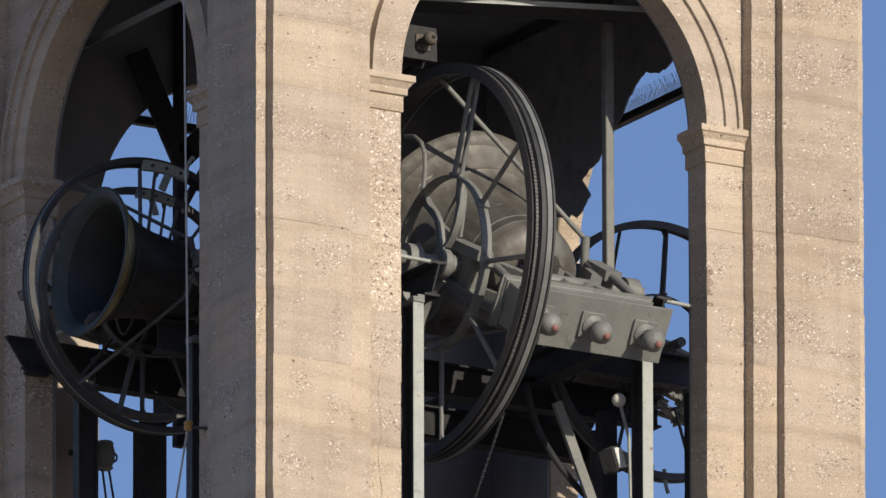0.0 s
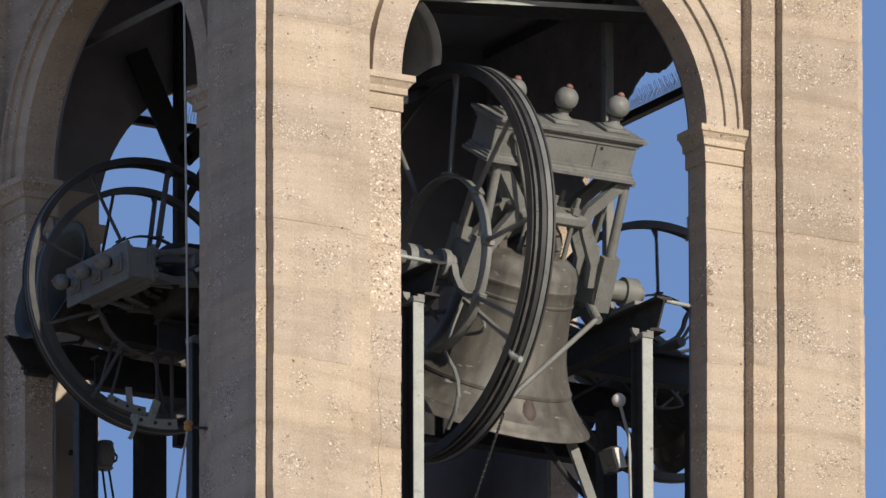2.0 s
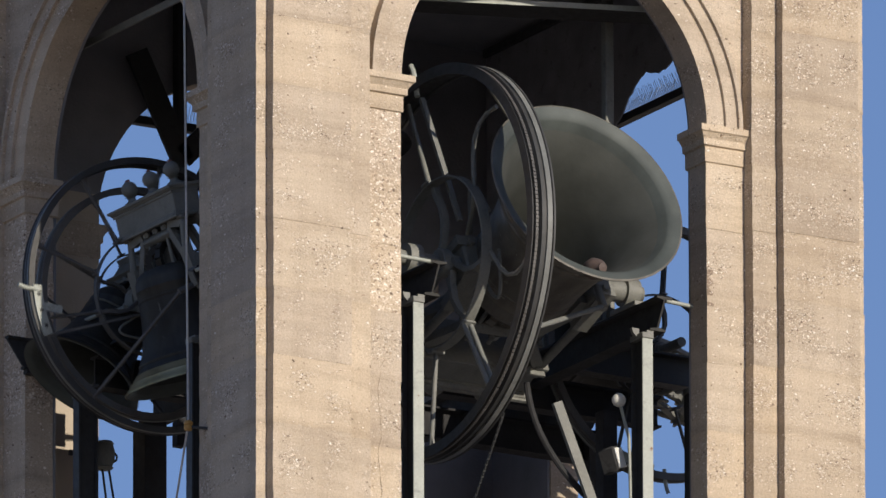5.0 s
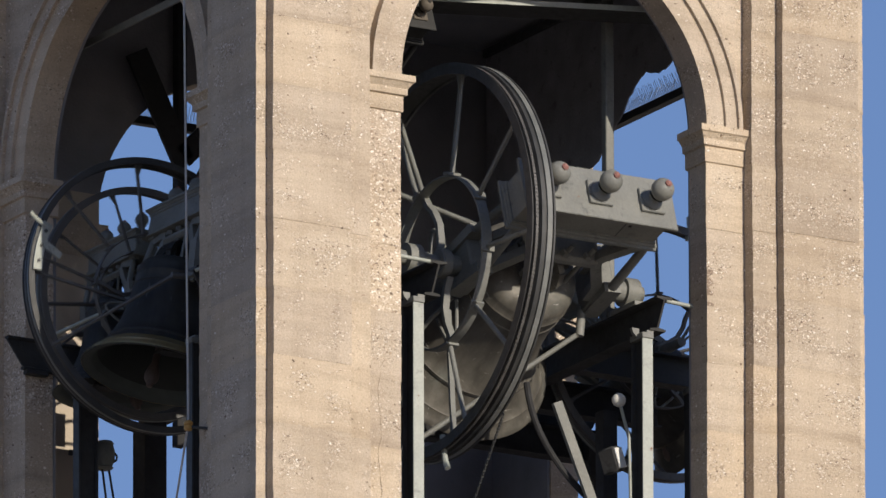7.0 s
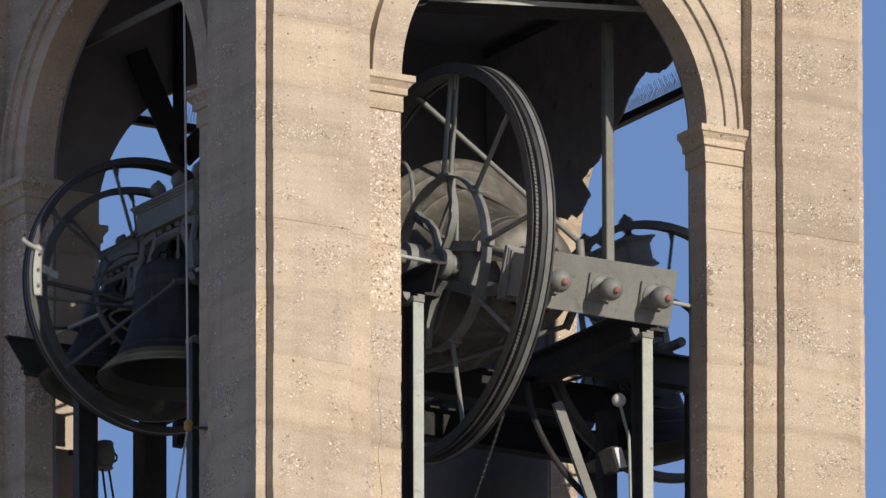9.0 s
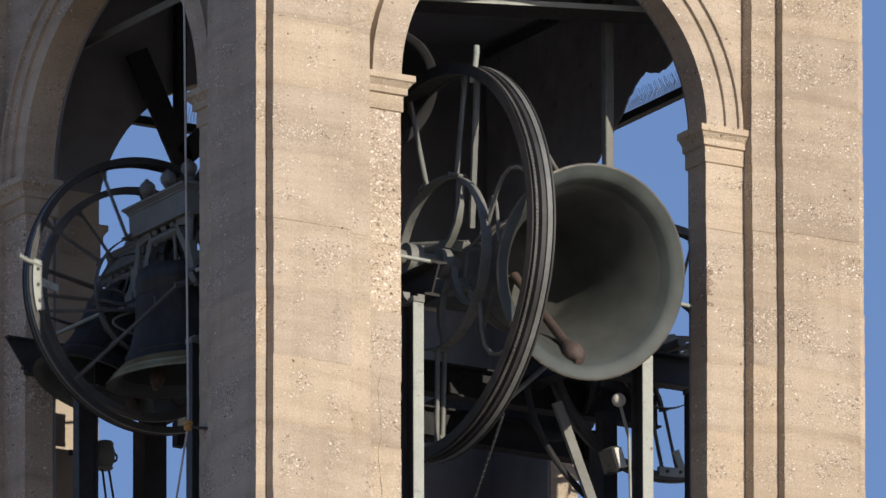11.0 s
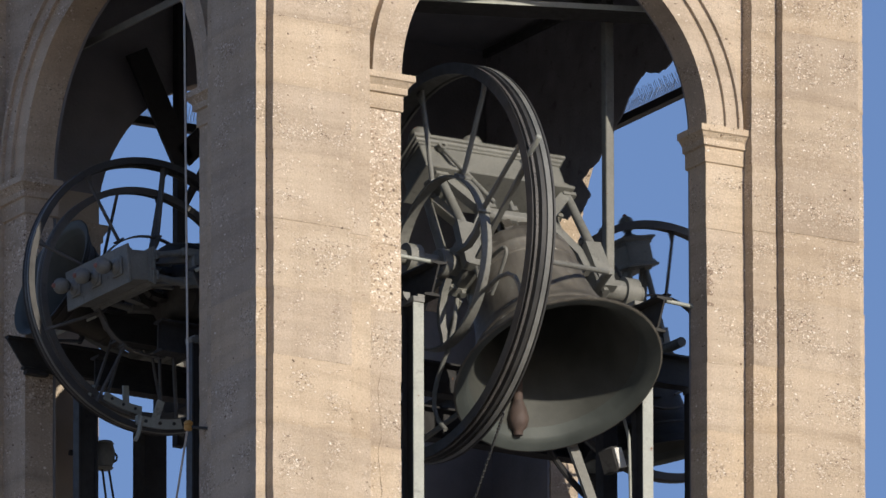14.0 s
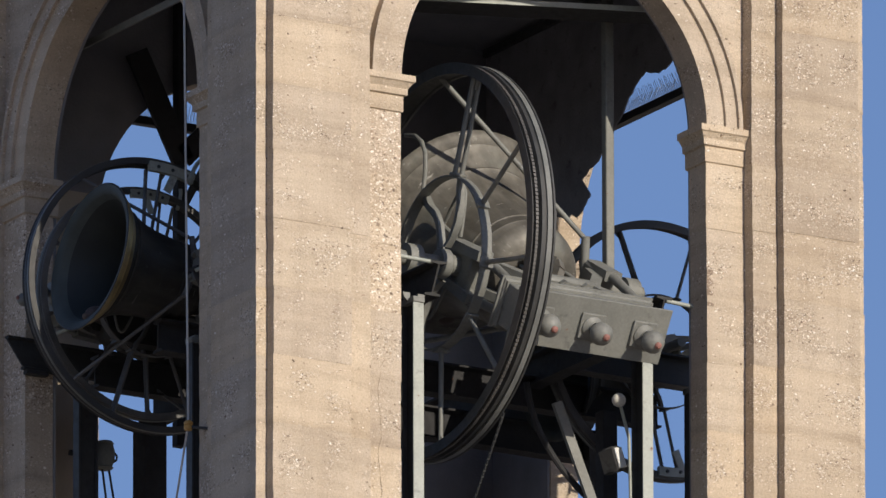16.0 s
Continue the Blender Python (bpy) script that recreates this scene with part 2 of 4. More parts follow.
def box(bm, x0, x1, y0, y1, z0, z1, bevel=0.0, m=None):
    made = bmesh.ops.create_cube(bm, size=1.0)["verts"]
    for v in made:
        v.co = Vector(((x0 + x1) / 2 + v.co.x * (x1 - x0), (y0 + y1) / 2 + v.co.y * (y1 - y0), (z0 + z1) / 2 + v.co.z * (z1 - z0)))
    if bevel:
        edges = list({ed for v in made for ed in v.link_edges})
        out = bmesh.ops.bevel(bm, geom=edges, offset=bevel, segments=1, affect="EDGES")
        made = list({v for f in out["faces"] for v in f.verts} | {v for v in made if v.is_valid})
    if m is not None:
        bmesh.ops.transform(bm, matrix=m, verts=[v for v in made if v.is_valid])
    return bm


def sweep(bm, path, section, closed_path=False, closed_section=True, caps=True):
    """Joins copies of a section, one list of points for each station of the path."""
    rings = [[bm.verts.new(p) for p in section(k)] for k in path]
    n = len(rings[0])
    count = len(rings) if closed_path else len(rings) - 1
    for i in range(count):
        r0, r1 = rings[i], rings[(i + 1) % len(rings)]
        for j in range(n if closed_section else n - 1):
            bm.faces.new((r0[j], r0[(j + 1) % n], r1[(j + 1) % n], r1[j]))
    if caps and not closed_path and closed_section:
        bm.faces.new(rings[0][::-1])
        bm.faces.new(rings[-1])
    return bm


def rod(bm, p, q, r, r2=None, seg=12):
    """A round bar from p to q."""
    p, q = Vector(p), Vector(q)
    r2 = r if r2 is None else r2
    axis = (q - p).normalized()
    s = axis.orthogonal().normalized()
    t = axis.cross(s)
    ang = [2 * math.pi * k / seg for k in range(seg)]
    sweep(bm, (0, 1), lambda k: [(p if k == 0 else q) + (s * math.cos(w) + t * math.sin(w)) * (r if k == 0 else r2) for w in ang])
    return bm


def flat_bar(bm, p, q, w, d, side):
    """A flat bar from p to q, w wide along side and d deep."""
    p, q, side = Vector(p), Vector(q), Vector(side).normalized()
    axis = (q - p).normalized()
    side = (side - axis * side.dot(axis)).normalized()
    o = axis.cross(side)
    sweep(bm, (p, q), lambda k: [k + side * a * w / 2 + o * b * d / 2 for a, b in ((-1, -1), (1, -1), (1, 1), (-1, 1))])
    return bm


def tube(bm, pts, r, seg=8):
    """One bent round bar through the points."""
    up = Vector((0.31, 0.17, 0.93)).normalized()
    rows = []
    for q, p in enumerate(pts):
        d = (pts[min(q + 1, len(pts) - 1)] - pts[max(q - 1, 0)]).normalized()
        a = d.cross(up).normalized()
        rows.append((p, a, d.cross(a)))
    sweep(bm, rows, lambda k: [k[0] + (k[1] * math.cos(2 * math.pi * i / seg) + k[2] * math.sin(2 * math.pi * i / seg)) * r for i in range(seg)])
    return bm


def lathe(bm, profile, seg=48, m=None, closed=False):
    """Turns a profile of (radius, z) about the z axis; closed joins its ends."""
    m = m or Matrix()
    sweep(bm, [2 * math.pi * k / seg for k in range(seg)],
          lambda w: [m @ Vector((r * math.cos(w), r * math.sin(w), z)) for r, z in profile], closed_path=True, closed_section=closed, caps=False)
    return bm


def i_beam(bm, p, q, w, h, t, up=(0, 0, 1)):
    """A rolled I section from p to q (its middle line)."""
    p, q = Vector(p), Vector(q)
    axis = (q - p).normalized()
    up = Vector(up)
    s = axis.cross(up).normalized()
    up = s.cross(axis)
    c = [(-w / 2, -h / 2), (w / 2, -h / 2), (w / 2, -h / 2 + t), (t / 2, -h / 2 + t * 1.6), (t / 2, h / 2 - t * 1.6), (w / 2, h / 2 - t), (w / 2, h / 2), (-w / 2, h / 2),
         (-w / 2, h / 2 - t), (-t / 2, h / 2 - t * 1.6), (-t / 2, -h / 2 + t * 1.6), (-w / 2, -h / 2 + t)]
    sweep(bm, (p, q), lambda k: [k + s * a + up * b for a, b in c])
    return bm


# ---- the tower ----
W = 4.672              # outer width between the corner pilasters' planes
NOTCH = 0.084
U1, U2, U3 = 0.675, 0.866, 1.161      # ends of corner pilaster, inner pilaster and jamb
D1, D2, DIN = 0.081, 0.188, 0.405     # depths of inner pilaster, jamb and inside face
SPRING = 1.394
RAD = W / 2 - U3
TOP, LOW, GROUND_Z = 3.2, -2.5, -42.2
COURSE, JOINT = 0.463, 0.233
SIDES = ("south", "west", "north", "east")


def face_pose(k):
    """The four sides: 0 the sunny front, 1 the shaded side, 2 the back, 3 the other side."""
    c = Matrix.Translation((W / 2, W / 2, 0))
    return c @ Matrix.Rotation(radians(-90 * k), 4, "Z") @ c.inverted()


def arched_slab(k, u0, v0, v1, half, top):
    """A slab with the arched opening cut through it; half: half the opening's width."""
    bm = bmesh.new()
    m = face_pose(k)
    arc = [(W / 2 - half * math.cos(math.pi * i / 40), SPRING + half * math.sin(math.pi * i / 40)) for i in range(41)]
    loop = [(u0, LOW), (u0, top), (W - u0, top), (W - u0, LOW)] + ([(W / 2 - half, LOW)] + arc + [(W / 2 + half, LOW)])[::-1]
    tris = geometry.tessellate_polygon([[Vector((u, z, 0)) for u, z in loop]])
    for v in (v0, v1):
        vs = [bm.verts.new(m @ Vector((u, v, z))) for u, z in loop]
        for t in tris:
            bm.faces.new([vs[i] for i in t])
    bm.verts.ensure_lookup_table()
    n = len(loop)
    for i in range(n):
        q = (i + 1) % n
        bm.faces.new((bm.verts[i], bm.verts[q], bm.verts[n + q], bm.verts[n + i]))
    return bm


def arch_ring(bm, m, r0, r1, v0, v1):
    steps = [math.pi * i / 48 for i in range(49)]
    sweep(bm, steps, lambda w: [m @ Vector((W / 2 - r * math.cos(w), v, SPRING + r * math.sin(w))) for r, v in ((r0, v0), (r1, v0), (r1, v1), (r0, v1))])
    return bm


def impost(bm, m, side):
    """The moulded capital on which the arch springs; it wraps the jamb."""
    prof = [(0.0, -0.245), (0.014, -0.238), (0.014, -0.135), (0.034, -0.128), (0.036, -0.085), (0.062, -0.050), (0.075, -0.042), (0.075, 0.0)]
    for i in range(len(prof) - 1):
        (a, z0), (b, z1) = prof[i], prof[i + 1]
        lo = [(U2 - 0.012, D2 - a), (U3 + a, D2 - a), (U3 + a, DIN + 0.03), (U2 - 0.012, DIN + 0.03)]
        hi = [(U2 - 0.012, D2 - b), (U3 + b, D2 - b), (U3 + b, DIN + 0.03), (U2 - 0.012, DIN + 0.03)]
        if side:
            lo, hi = [(W - u, v) for u, v in lo], [(W - u, v) for u, v in hi]
        va = [bm.verts.new(m @ Vector((u, v, SPRING + z0))) for u, v in lo]
        vb = [bm.verts.new(m @ Vector((u, v, SPRING + z1))) for u, v in hi]
        for p in range(4):
            bm.faces.new((va[p], va[(p + 1) % 4], vb[(p + 1) % 4], vb[p]))
        if i == 0:
            bm.faces.new(va[::-1])
        if i == len(prof) - 2:
            bm.faces.new(vb)
    return bm


walls = {}
for k, side in enumerate(SIDES):
    walls[k] = tagged(part("wall_" + side, arched_slab(k, U1 - 0.1, D2 + 0.008, DIN, RAD + 0.008, TOP), STONE, smooth=False),
                      "cast conglomerate belfry wall with a tall arched opening", "wall", kind="structure")
    m = face_pose(k)
    # lining added inside; its dark colour stands in for the unlit walls
    part("lining", arched_slab(k, DIN - 0.01, DIN + 0.002, DIN + 0.02, RAD + 0.004, 3.06), PLASTER, walls[k], "plaster lining, dark to stand in for unlit walls", smooth=False)
    for name, r0, r1, v0, v1, mat in (("archivolt_inner", RAD, RAD + 0.135, D2 - 0.016, DIN - 0.003, STONE), ("archivolt_middle", RAD + 0.135, RAD + 0.222, D2 - 0.042, D2 + 0.02, STONE),
                                      ("archivolt_outer", RAD + 0.222, RAD + 0.252, D2 - 0.068, D2 + 0.02, STONE)):
        part(name, arch_ring(bmesh.new(), m, r0, r1, v0, v1), mat, walls[k])
    for sd in (0, 1):
        part("impost", impost(bmesh.new(), m, sd), STONE, walls[k], "moulded impost capital", smooth=False)
    bm = bmesh.new()
    box(bm, 0.10, DIN - 0.003, 0.10, DIN - 0.003, LOW, TOP, m=m)
    part("pier_core", bm, MORTAR, walls[k], smooth=False)

bm = bmesh.new()
box(bm, W - U3 - 0.004, W - DIN - 0.03, DIN + 0.012, DIN + 0.026, LOW, 1.60, m=face_pose(2))
part("bare_lining", bm, STONE_INNER, walls[2], "bare stone inner face of the pier", smooth=False)
bm = bmesh.new()
box(bm, DIN - 0.02, W - DIN + 0.02, DIN - 0.02, W - DIN + 0.02, 3.05, 3.18)
tagged(part("ceiling", bm, PLASTER, smooth=False), "dark plaster belfry ceiling", "ceiling", kind="structure")
# unseen floor, set high to keep out light bounced from the ground
bm = bmesh.new()
box(bm, 0.08, W - 0.08, 0.08, W - 0.08, LOW - 0.4, LOW)
tagged(part("floor", bm, PLASTER, smooth=False), "unseen belfry floor that blocks light from below", "floor", kind="structure")
bm = bmesh.new()
box(bm, 0.02, W - 0.02, 0.02, W - 0.02, GROUND_Z - 0.5, LOW - 0.4)
tagged(part("wall_shaft", bm, STONE, smooth=False), "tall conglomerate tower shaft below the belfry", "tower shaft", kind="structure")
# plain cap slab out of view, added to cast shade
bm = bmesh.new()
box(bm, -0.22, W + 0.22, -0.22, W + 0.22, TOP, TOP + 0.35, 0.05)
tagged(part("roof", bm, STONE, smooth=False), "unseen stone cap slab added to shade the belfry", "roof", kind="structure")
bm = bmesh.new()
bmesh.ops.create_grid(bm, x_segments=2, y_segments=2, size=4000, matrix=Matrix.Translation((0, 0, GROUND_Z)))
tagged(part("ground", bm, GROUND, smooth=False), "unseen ground, pale and warm to bounce light up", "ground", kind="structure")


# ---- bells ----
BELL_PROFILE = [(0.0, 0.185), (0.12, 0.185), (0.22, 0.178), (0.30, 0.16), (0.35, 0.125), (0.372, 0.08), (0.378, 0.06), (0.382, 0.0), (0.389, -0.008), (0.389, -0.026), (0.384, -0.034), (0.388, -0.10), (0.394, -0.106), (0.394, -0.12), (0.389, -0.126),
                (0.392, -0.16), (0.403, -0.27), (0.42, -0.39), (0.445, -0.50), (0.48, -0.60), (0.522, -0.685), (0.53, -0.69), (0.533, -0.71), (0.528, -0.715), (0.55, -0.75), (0.59, -0.80), (0.635, -0.85), (0.645, -0.855), (0.65, -0.868), (0.69, -0.905), (0.716, -0.93),
                (0.718, -0.9375), (0.705, -0.942)]
BELL_INSIDE = [(0.705, -0.942), (0.66, -0.928), (0.628, -0.912), (0.618, -0.90), (0.585, -0.84), (0.53, -0.76), (0.48, -0.65), (0.435, -0.53), (0.405, -0.40), (0.385, -0.27), (0.36, -0.10), (0.345, 0.03), (0.29, 0.10), (0.0, 0.12)]


def moulding(bm, x0, x1, y, profile):
    """A moulding that runs round a rectangular beam, as one solid; profile: (overhang, height)."""
    sweep(bm, profile, lambda k: [Vector((x0 - k[0], -y - k[0], k[1])), Vector((x1 + k[0], -y - k[0], k[1])), Vector((x1 + k[0], y + k[0], k[1])), Vector((x0 - k[0], y + k[0], k[1]))])
    return bm


def finial(s, x, z, hs):
    """A ball on a moulded foot, with a red-lead tip."""
    bm = bmesh.new()
    box(bm, (x - 0.09) * s, (x + 0.09) * s, -0.09 * s, 0.09 * s, z * s, (z + 0.025) * s, 0.006)
    lathe(bm, [(r * s, (z + h) * s) for r, h in ((0.075, 0.02), (0.075, 0.035), (0.06, 0.045), (0.042, 0.055), (0.036, 0.075), (0.042, 0.085), (0.056, 0.095))], 24, Matrix.Translation((x * s, 0, 0)))
    lathe(bm, [(0.078 * s * math.sin(math.pi * i / 16), (z + 0.165 - 0.078 * math.cos(math.pi * i / 16)) * s) for i in range(17)], 24, Matrix.Translation((x * s, 0, 0)))
    f = part("ball_finial", bm, PAINT, hs)
    bm = bmesh.new()
    lathe(bm, [(r * s, (z + h) * s) for r, h in ((0.024, 0.235), (0.024, 0.25), (0.012, 0.262), (0, 0.262))], 12, Matrix.Translation((x * s, 0, 0)))
    part("finial_tip", bm, RED, f, "red-lead tip")


def bell(m, s, label, xw=-0.692, lift=0.0, stub=0.93, front=False, clamp=163, peg=190, gold_lip=False):
    """A bell on its swing axis (local x), with headstock, three ball finials, driving wheel and clapper.
    s: its size; xw: the wheel's place along the axis; lift: change of the headstock's height; front: clamp plate on the
    wheel's inner side;
    clamp, peg: their angles on the wheel; the last paints warm light onto the lip as golden metal."""
    b = thing("church_bell", m, label, "bell", "bells of the ring")
    bm = bmesh.new()
    lathe(bm, [(r * s, z * s) for r, z in BELL_PROFILE], 72)
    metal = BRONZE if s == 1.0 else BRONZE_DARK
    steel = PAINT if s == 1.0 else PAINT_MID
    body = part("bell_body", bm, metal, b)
    for name, prof, mat, text in (("sound_bow", BELL_INSIDE[:5], VERDIGRIS, "greenish bronze sound bow"), ("bell_inside", BELL_INSIDE[4:], DARK_INSIDE if gold_lip else BROWN_INSIDE, "dark dull bronze inner surface")):
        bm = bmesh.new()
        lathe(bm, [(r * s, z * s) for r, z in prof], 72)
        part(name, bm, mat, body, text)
    if gold_lip:
        bm = bmesh.new()
        lathe(bm, [(r * s, z * s) for r, z in ((0.575, -0.778), (0.596, -0.797), (0.641, -0.846), (0.652, -0.850), (0.657, -0.866), (0.694, -0.901), (0.720, -0.929), (0.7215, -0.938))], 72)
        part("lip", bm, LIT_LIP, body, "lip with warm light painted in as gold")
    hs = thing("headstock", Matrix(), "grey-green painted cast-iron headstock", "")
    hs.parent = b
    x0, x1, zt = -0.545, 0.535, 1.07 + lift
    bm = bmesh.new()
    box(bm, x0 * s, x1 * s, -0.145 * s, 0.145 * s, (zt - 0.29) * s, (zt - 0.02) * s, 0.006)
    part("beam", bm, PAINT, hs)
    bm = bmesh.new()
    moulding(bm, x0 * s, x1 * s, 0.145 * s, [(o * s, (zt - h) * s) for o, h in ((-0.01, 0.075), (0.010, 0.072), (0.010, 0.052), (0.018, 0.048), (0.026, 0.038), (0.028, 0.030), (0.042, 0.026), (0.044, 0.004), (0.040, 0.0))])
    part("cornice", bm, PAINT, hs)
    bm = bmesh.new()
    moulding(bm, x0 * s, x1 * s, 0.145 * s, [(o * s, (zt - h) * s) for o, h in ((0.030, 0.308), (0.035, 0.304), (0.035, 0.284), (0.022, 0.278), (0.020, 0.264), (0.010, 0.258), (0.010, 0.240), (-0.01, 0.236))])
    part("base_moulding", bm, PAINT, hs)
    for x in (-0.397, 0.0, 0.397):
        finial(s, x, zt, hs)
    # end frames, arms, crown plate
    zl = zt - 0.30
    for x, sgn in ((-0.44, -1), (0.545, 1)):
        for y in (-1, 1):
            bm = bmesh.new()
            rod(bm, (x * s, 0.10 * y * s, zl * s), (x * s, 0.15 * y * s, 0.22 * s), 0.030 * s, 0.034 * s, 14)
            box(bm, (x - 0.05) * s, (x + 0.05) * s, (0.10 * y - 0.045) * s, (0.10 * y + 0.045) * s, (zl - 0.03) * s, zl * s, 0.004)
            part("column", bm, PAINT, hs)
            bm = bmesh.new()
            flat_bar(bm, (x * s, 0.15 * y * s, 0.25 * s), ((x + 0.03 * sgn) * s, 0.12 * y * s, -0.13 * s), 0.12 * s, 0.07 * s, (1, 0, 0))
            part("leg", bm, PAINT, hs)
        bm = bmesh.new()
        box(bm, (x - 0.05) * s, (x + 0.075) * s, -0.15 * s, 0.15 * s, -0.12 * s, 0.17 * s, 0.014)
        for y in (-0.11, 0.11):
            rod(bm, ((x + 0.01) * s, y * s, -0.16 * s), ((x + 0.01) * s, y * s, -0.11 * s), 0.026 * s, seg=6)
        part("pivot_block", bm, PAINT, hs)
        for y in (-0.1, 0.1):
            bm = bmesh.new()
            pts = [(x, zl), (x - sgn * 0.06, zl - 0.06), (x - sgn * 0.22, 0.52), (x - sgn * 0.24, 0.46), (x - sgn * 0.20, 0.38), (x - sgn * 0.08, 0.18), (x - sgn * 0.06, 0.02)]
            half = 0.03 * s
            rows = []
            for q, (xa, za) in enumerate(pts):
                xb, zb = pts[min(q + 1, len(pts) - 1)]
                xc, zc = pts[max(q - 1, 0)]
                d = Vector((xb - xc, 0, zb - zc)).normalized()
                rows.append((Vector((xa * s, y * s, za * s)), Vector((d.z, 0, -d.x)) * 0.038 * s))
            sweep(bm, rows, lambda q: [q[0] + q[1] + Vector((0, half, 0)), q[0] + q[1] - Vector((0, half, 0)), q[0] - q[1] - Vector((0, half, 0)), q[0] - q[1] + Vector((0, half, 0))])
            part("arm", bm, PAINT, hs)
    bm = bmesh.new()
    box(bm, -0.21 * s, 0.32 * s, -0.15 * s, 0.15 * s, 0.40 * s, 0.49 * s, 0.025)
    part("crown_plate", bm, PAINT, hs)
    for x in (-0.12, 0.05, 0.22):
        for y in (-0.11, 0.11):
            bm = bmesh.new()
            rod(bm, (x * s, y * s, 0.17 * s), (x * s, y * s, 0.60 * s), 0.017 * s, seg=10)
            rod(bm, (x * s, y * s, 0.49 * s), (x * s, y * s, 0.53 * s), 0.038 * s, seg=6)
            part("crown_bolt", bm, PAINT, hs)
    for k in range(6):
        w = math.pi * k / 3
        bm = bmesh.new()
        pts = [(0.20, 0.17), (0.215, 0.24), (0.18, 0.32), (0.11, 0.37), (0.05, 0.41)]
        for (ra, za), (rb, zb) in zip(pts, pts[1:]):
            flat_bar(bm, (ra * s * math.cos(w), ra * s * math.sin(w), za * s), (rb * s * math.cos(w), rb * s * math.sin(w), zb * s), 0.055 * s, 0.06 * s, (math.sin(w), -math.cos(w), 0))
        part("crown_loop", bm, metal, body)
    mm = Matrix.Rotation(radians(90), 4, "Y")
    for prof in ([(0.0, 0.60), (0.074, 0.60), (0.074, 0.80), (0.06, 0.80), (0.06, 0.815), (0.088, 0.815), (0.088, 0.85), (0.055, 0.855), (0.055, stub), (0.0, stub)] if stub > 0.9 else [(0.0, 0.60), (0.074, 0.60), (0.074, stub), (0.0, stub)],
                 [(0.0, -0.47), (0.07, -0.47), (0.07, -0.62), (0.05, -0.63), (0.05, -0.98), (0.0, -0.98)]):
        bm = bmesh.new()
        lathe(bm, [(r * s, z * s) for r, z in prof], 24, mm)
        part("shaft", bm, PAINT, hs)
    # wheel
    wheel = thing("wheel", Matrix(), "large painted steel driving wheel", "")
    wheel.parent = b
    R, wd = 1.334 * s, 0.178 * s
    wx = xw * s if s == 1.0 else xw
    if s < 1.0:
        wd *= 0.75
    at = Matrix.Translation((wx, 0, 0)) @ mm
    bm = bmesh.new()
    prof = [(R - 0.075 * s, 0.0), (R, 0.0), (R, 0.02 * wd), (R - 0.035 * s, 0.10 * wd), (R - 0.035 * s, 0.36 * wd), (R, 0.42 * wd), (R, 0.52 * wd), (R - 0.014 * s, 0.56 * wd), (R - 0.014 * s, 0.90 * wd), (R, 0.93 * wd), (R, wd), (R - 0.06 * s, wd),
            (R - 0.06 * s, 0.9 * wd), (R - 0.05 * s, 0.85 * wd), (R - 0.05 * s, 0.15 * wd), (R - 0.075 * s, 0.08 * wd)]
    lathe(bm, prof, 128, at, closed=True)
    part("rim", bm, PAINT_DARK if s == 1.0 or gold_lip else PAINT_MID, wheel, "dark grooved steel rim")
    bm = bmesh.new()
    lathe(bm, [(R + 0.001, 0.66 * wd), (R + 0.001, 0.86 * wd), (R - 0.012 * s, 0.86 * wd), (R - 0.012 * s, 0.66 * wd)], 128, at, closed=True)
    part("tread", bm, TREAD, wheel, "pale worn steel tread")
    bm = bmesh.new()
    for k in range(300):
        w = 2 * math.pi * k / 300
        box(bm, -0.010 * s, 0.010 * s, -0.011 * s, 0.011 * s, -0.010 * s, 0.010 * s,
            m=Matrix.Translation((wx + 0.23 * wd, 0, 0)) @ Matrix.Rotation(w, 4, "X") @ Matrix.Translation((0, 0, R - 0.018 * s)) @ Matrix.Rotation(radians(8), 4, "Z"))
    tagged(part("drive_chain", bm, CHAIN, wheel, "greasy steel chain in the groove", smooth=False), kind="stuff")
    r = 0.588 * s
    bm = bmesh.new()
    lathe(bm, [(r - 0.012 * s, 0.3 * wd), (r, 0.3 * wd), (r, 0.72 * wd), (r - 0.012 * s, 0.72 * wd)], 72, at, closed=True)
    part("inner_ring", bm, steel, wheel)
    xm = wx + 0.5 * wd
    for ring_w, rim_w, twin in ((30, 29, 0), (71, 69.5, 0), (109.5, 109.5, 0), (149, 149, 0), (187, 182, 0), (349, 349.5, 1)):
        w, wr = radians(rim_w), radians(ring_w)
        c, d = math.cos(w), math.sin(w)
        bm = bmesh.new()
        for xo in ((-0.021, 0.021) if twin else (0.0,)):
            rod(bm, (xm + xo * s * 1.3, r * math.cos(wr), r * math.sin(wr)), (xm + xo * s, (R - 0.05 * s) * c, (R - 0.05 * s) * d), 0.0175 * s, 0.0165 * s)
        sp = part("spoke", bm, steel, wheel, "double spoke" if twin else "")
        bm = bmesh.new()
        side = Vector((0, -d, c))
        tip = Vector((xm, (R - 0.045 * s) * c, (R - 0.045 * s) * d))
        inn = Vector((xm, (R - 0.16 * s) * c, (R - 0.16 * s) * d))
        sweep(bm, (-0.008 * s, 0.008 * s), lambda q: [p + Vector((q, 0, 0)) for p in (tip - side * 0.07 * s, tip + side * 0.02 * s, inn + side * 0.015 * s, inn - side * 0.015 * s)])
        part("gusset", bm, steel, sp)
        bm = bmesh.new()
        box(bm, xm - 0.05 * s, xm + 0.05 * s, -0.035 * s, 0.035 * s, 0, 0.02 * s, 0.003, m=Matrix.Rotation(wr - math.pi / 2, 4, "X") @ Matrix.Translation((0, 0, r)))
        part("bracket", bm, steel, sp)
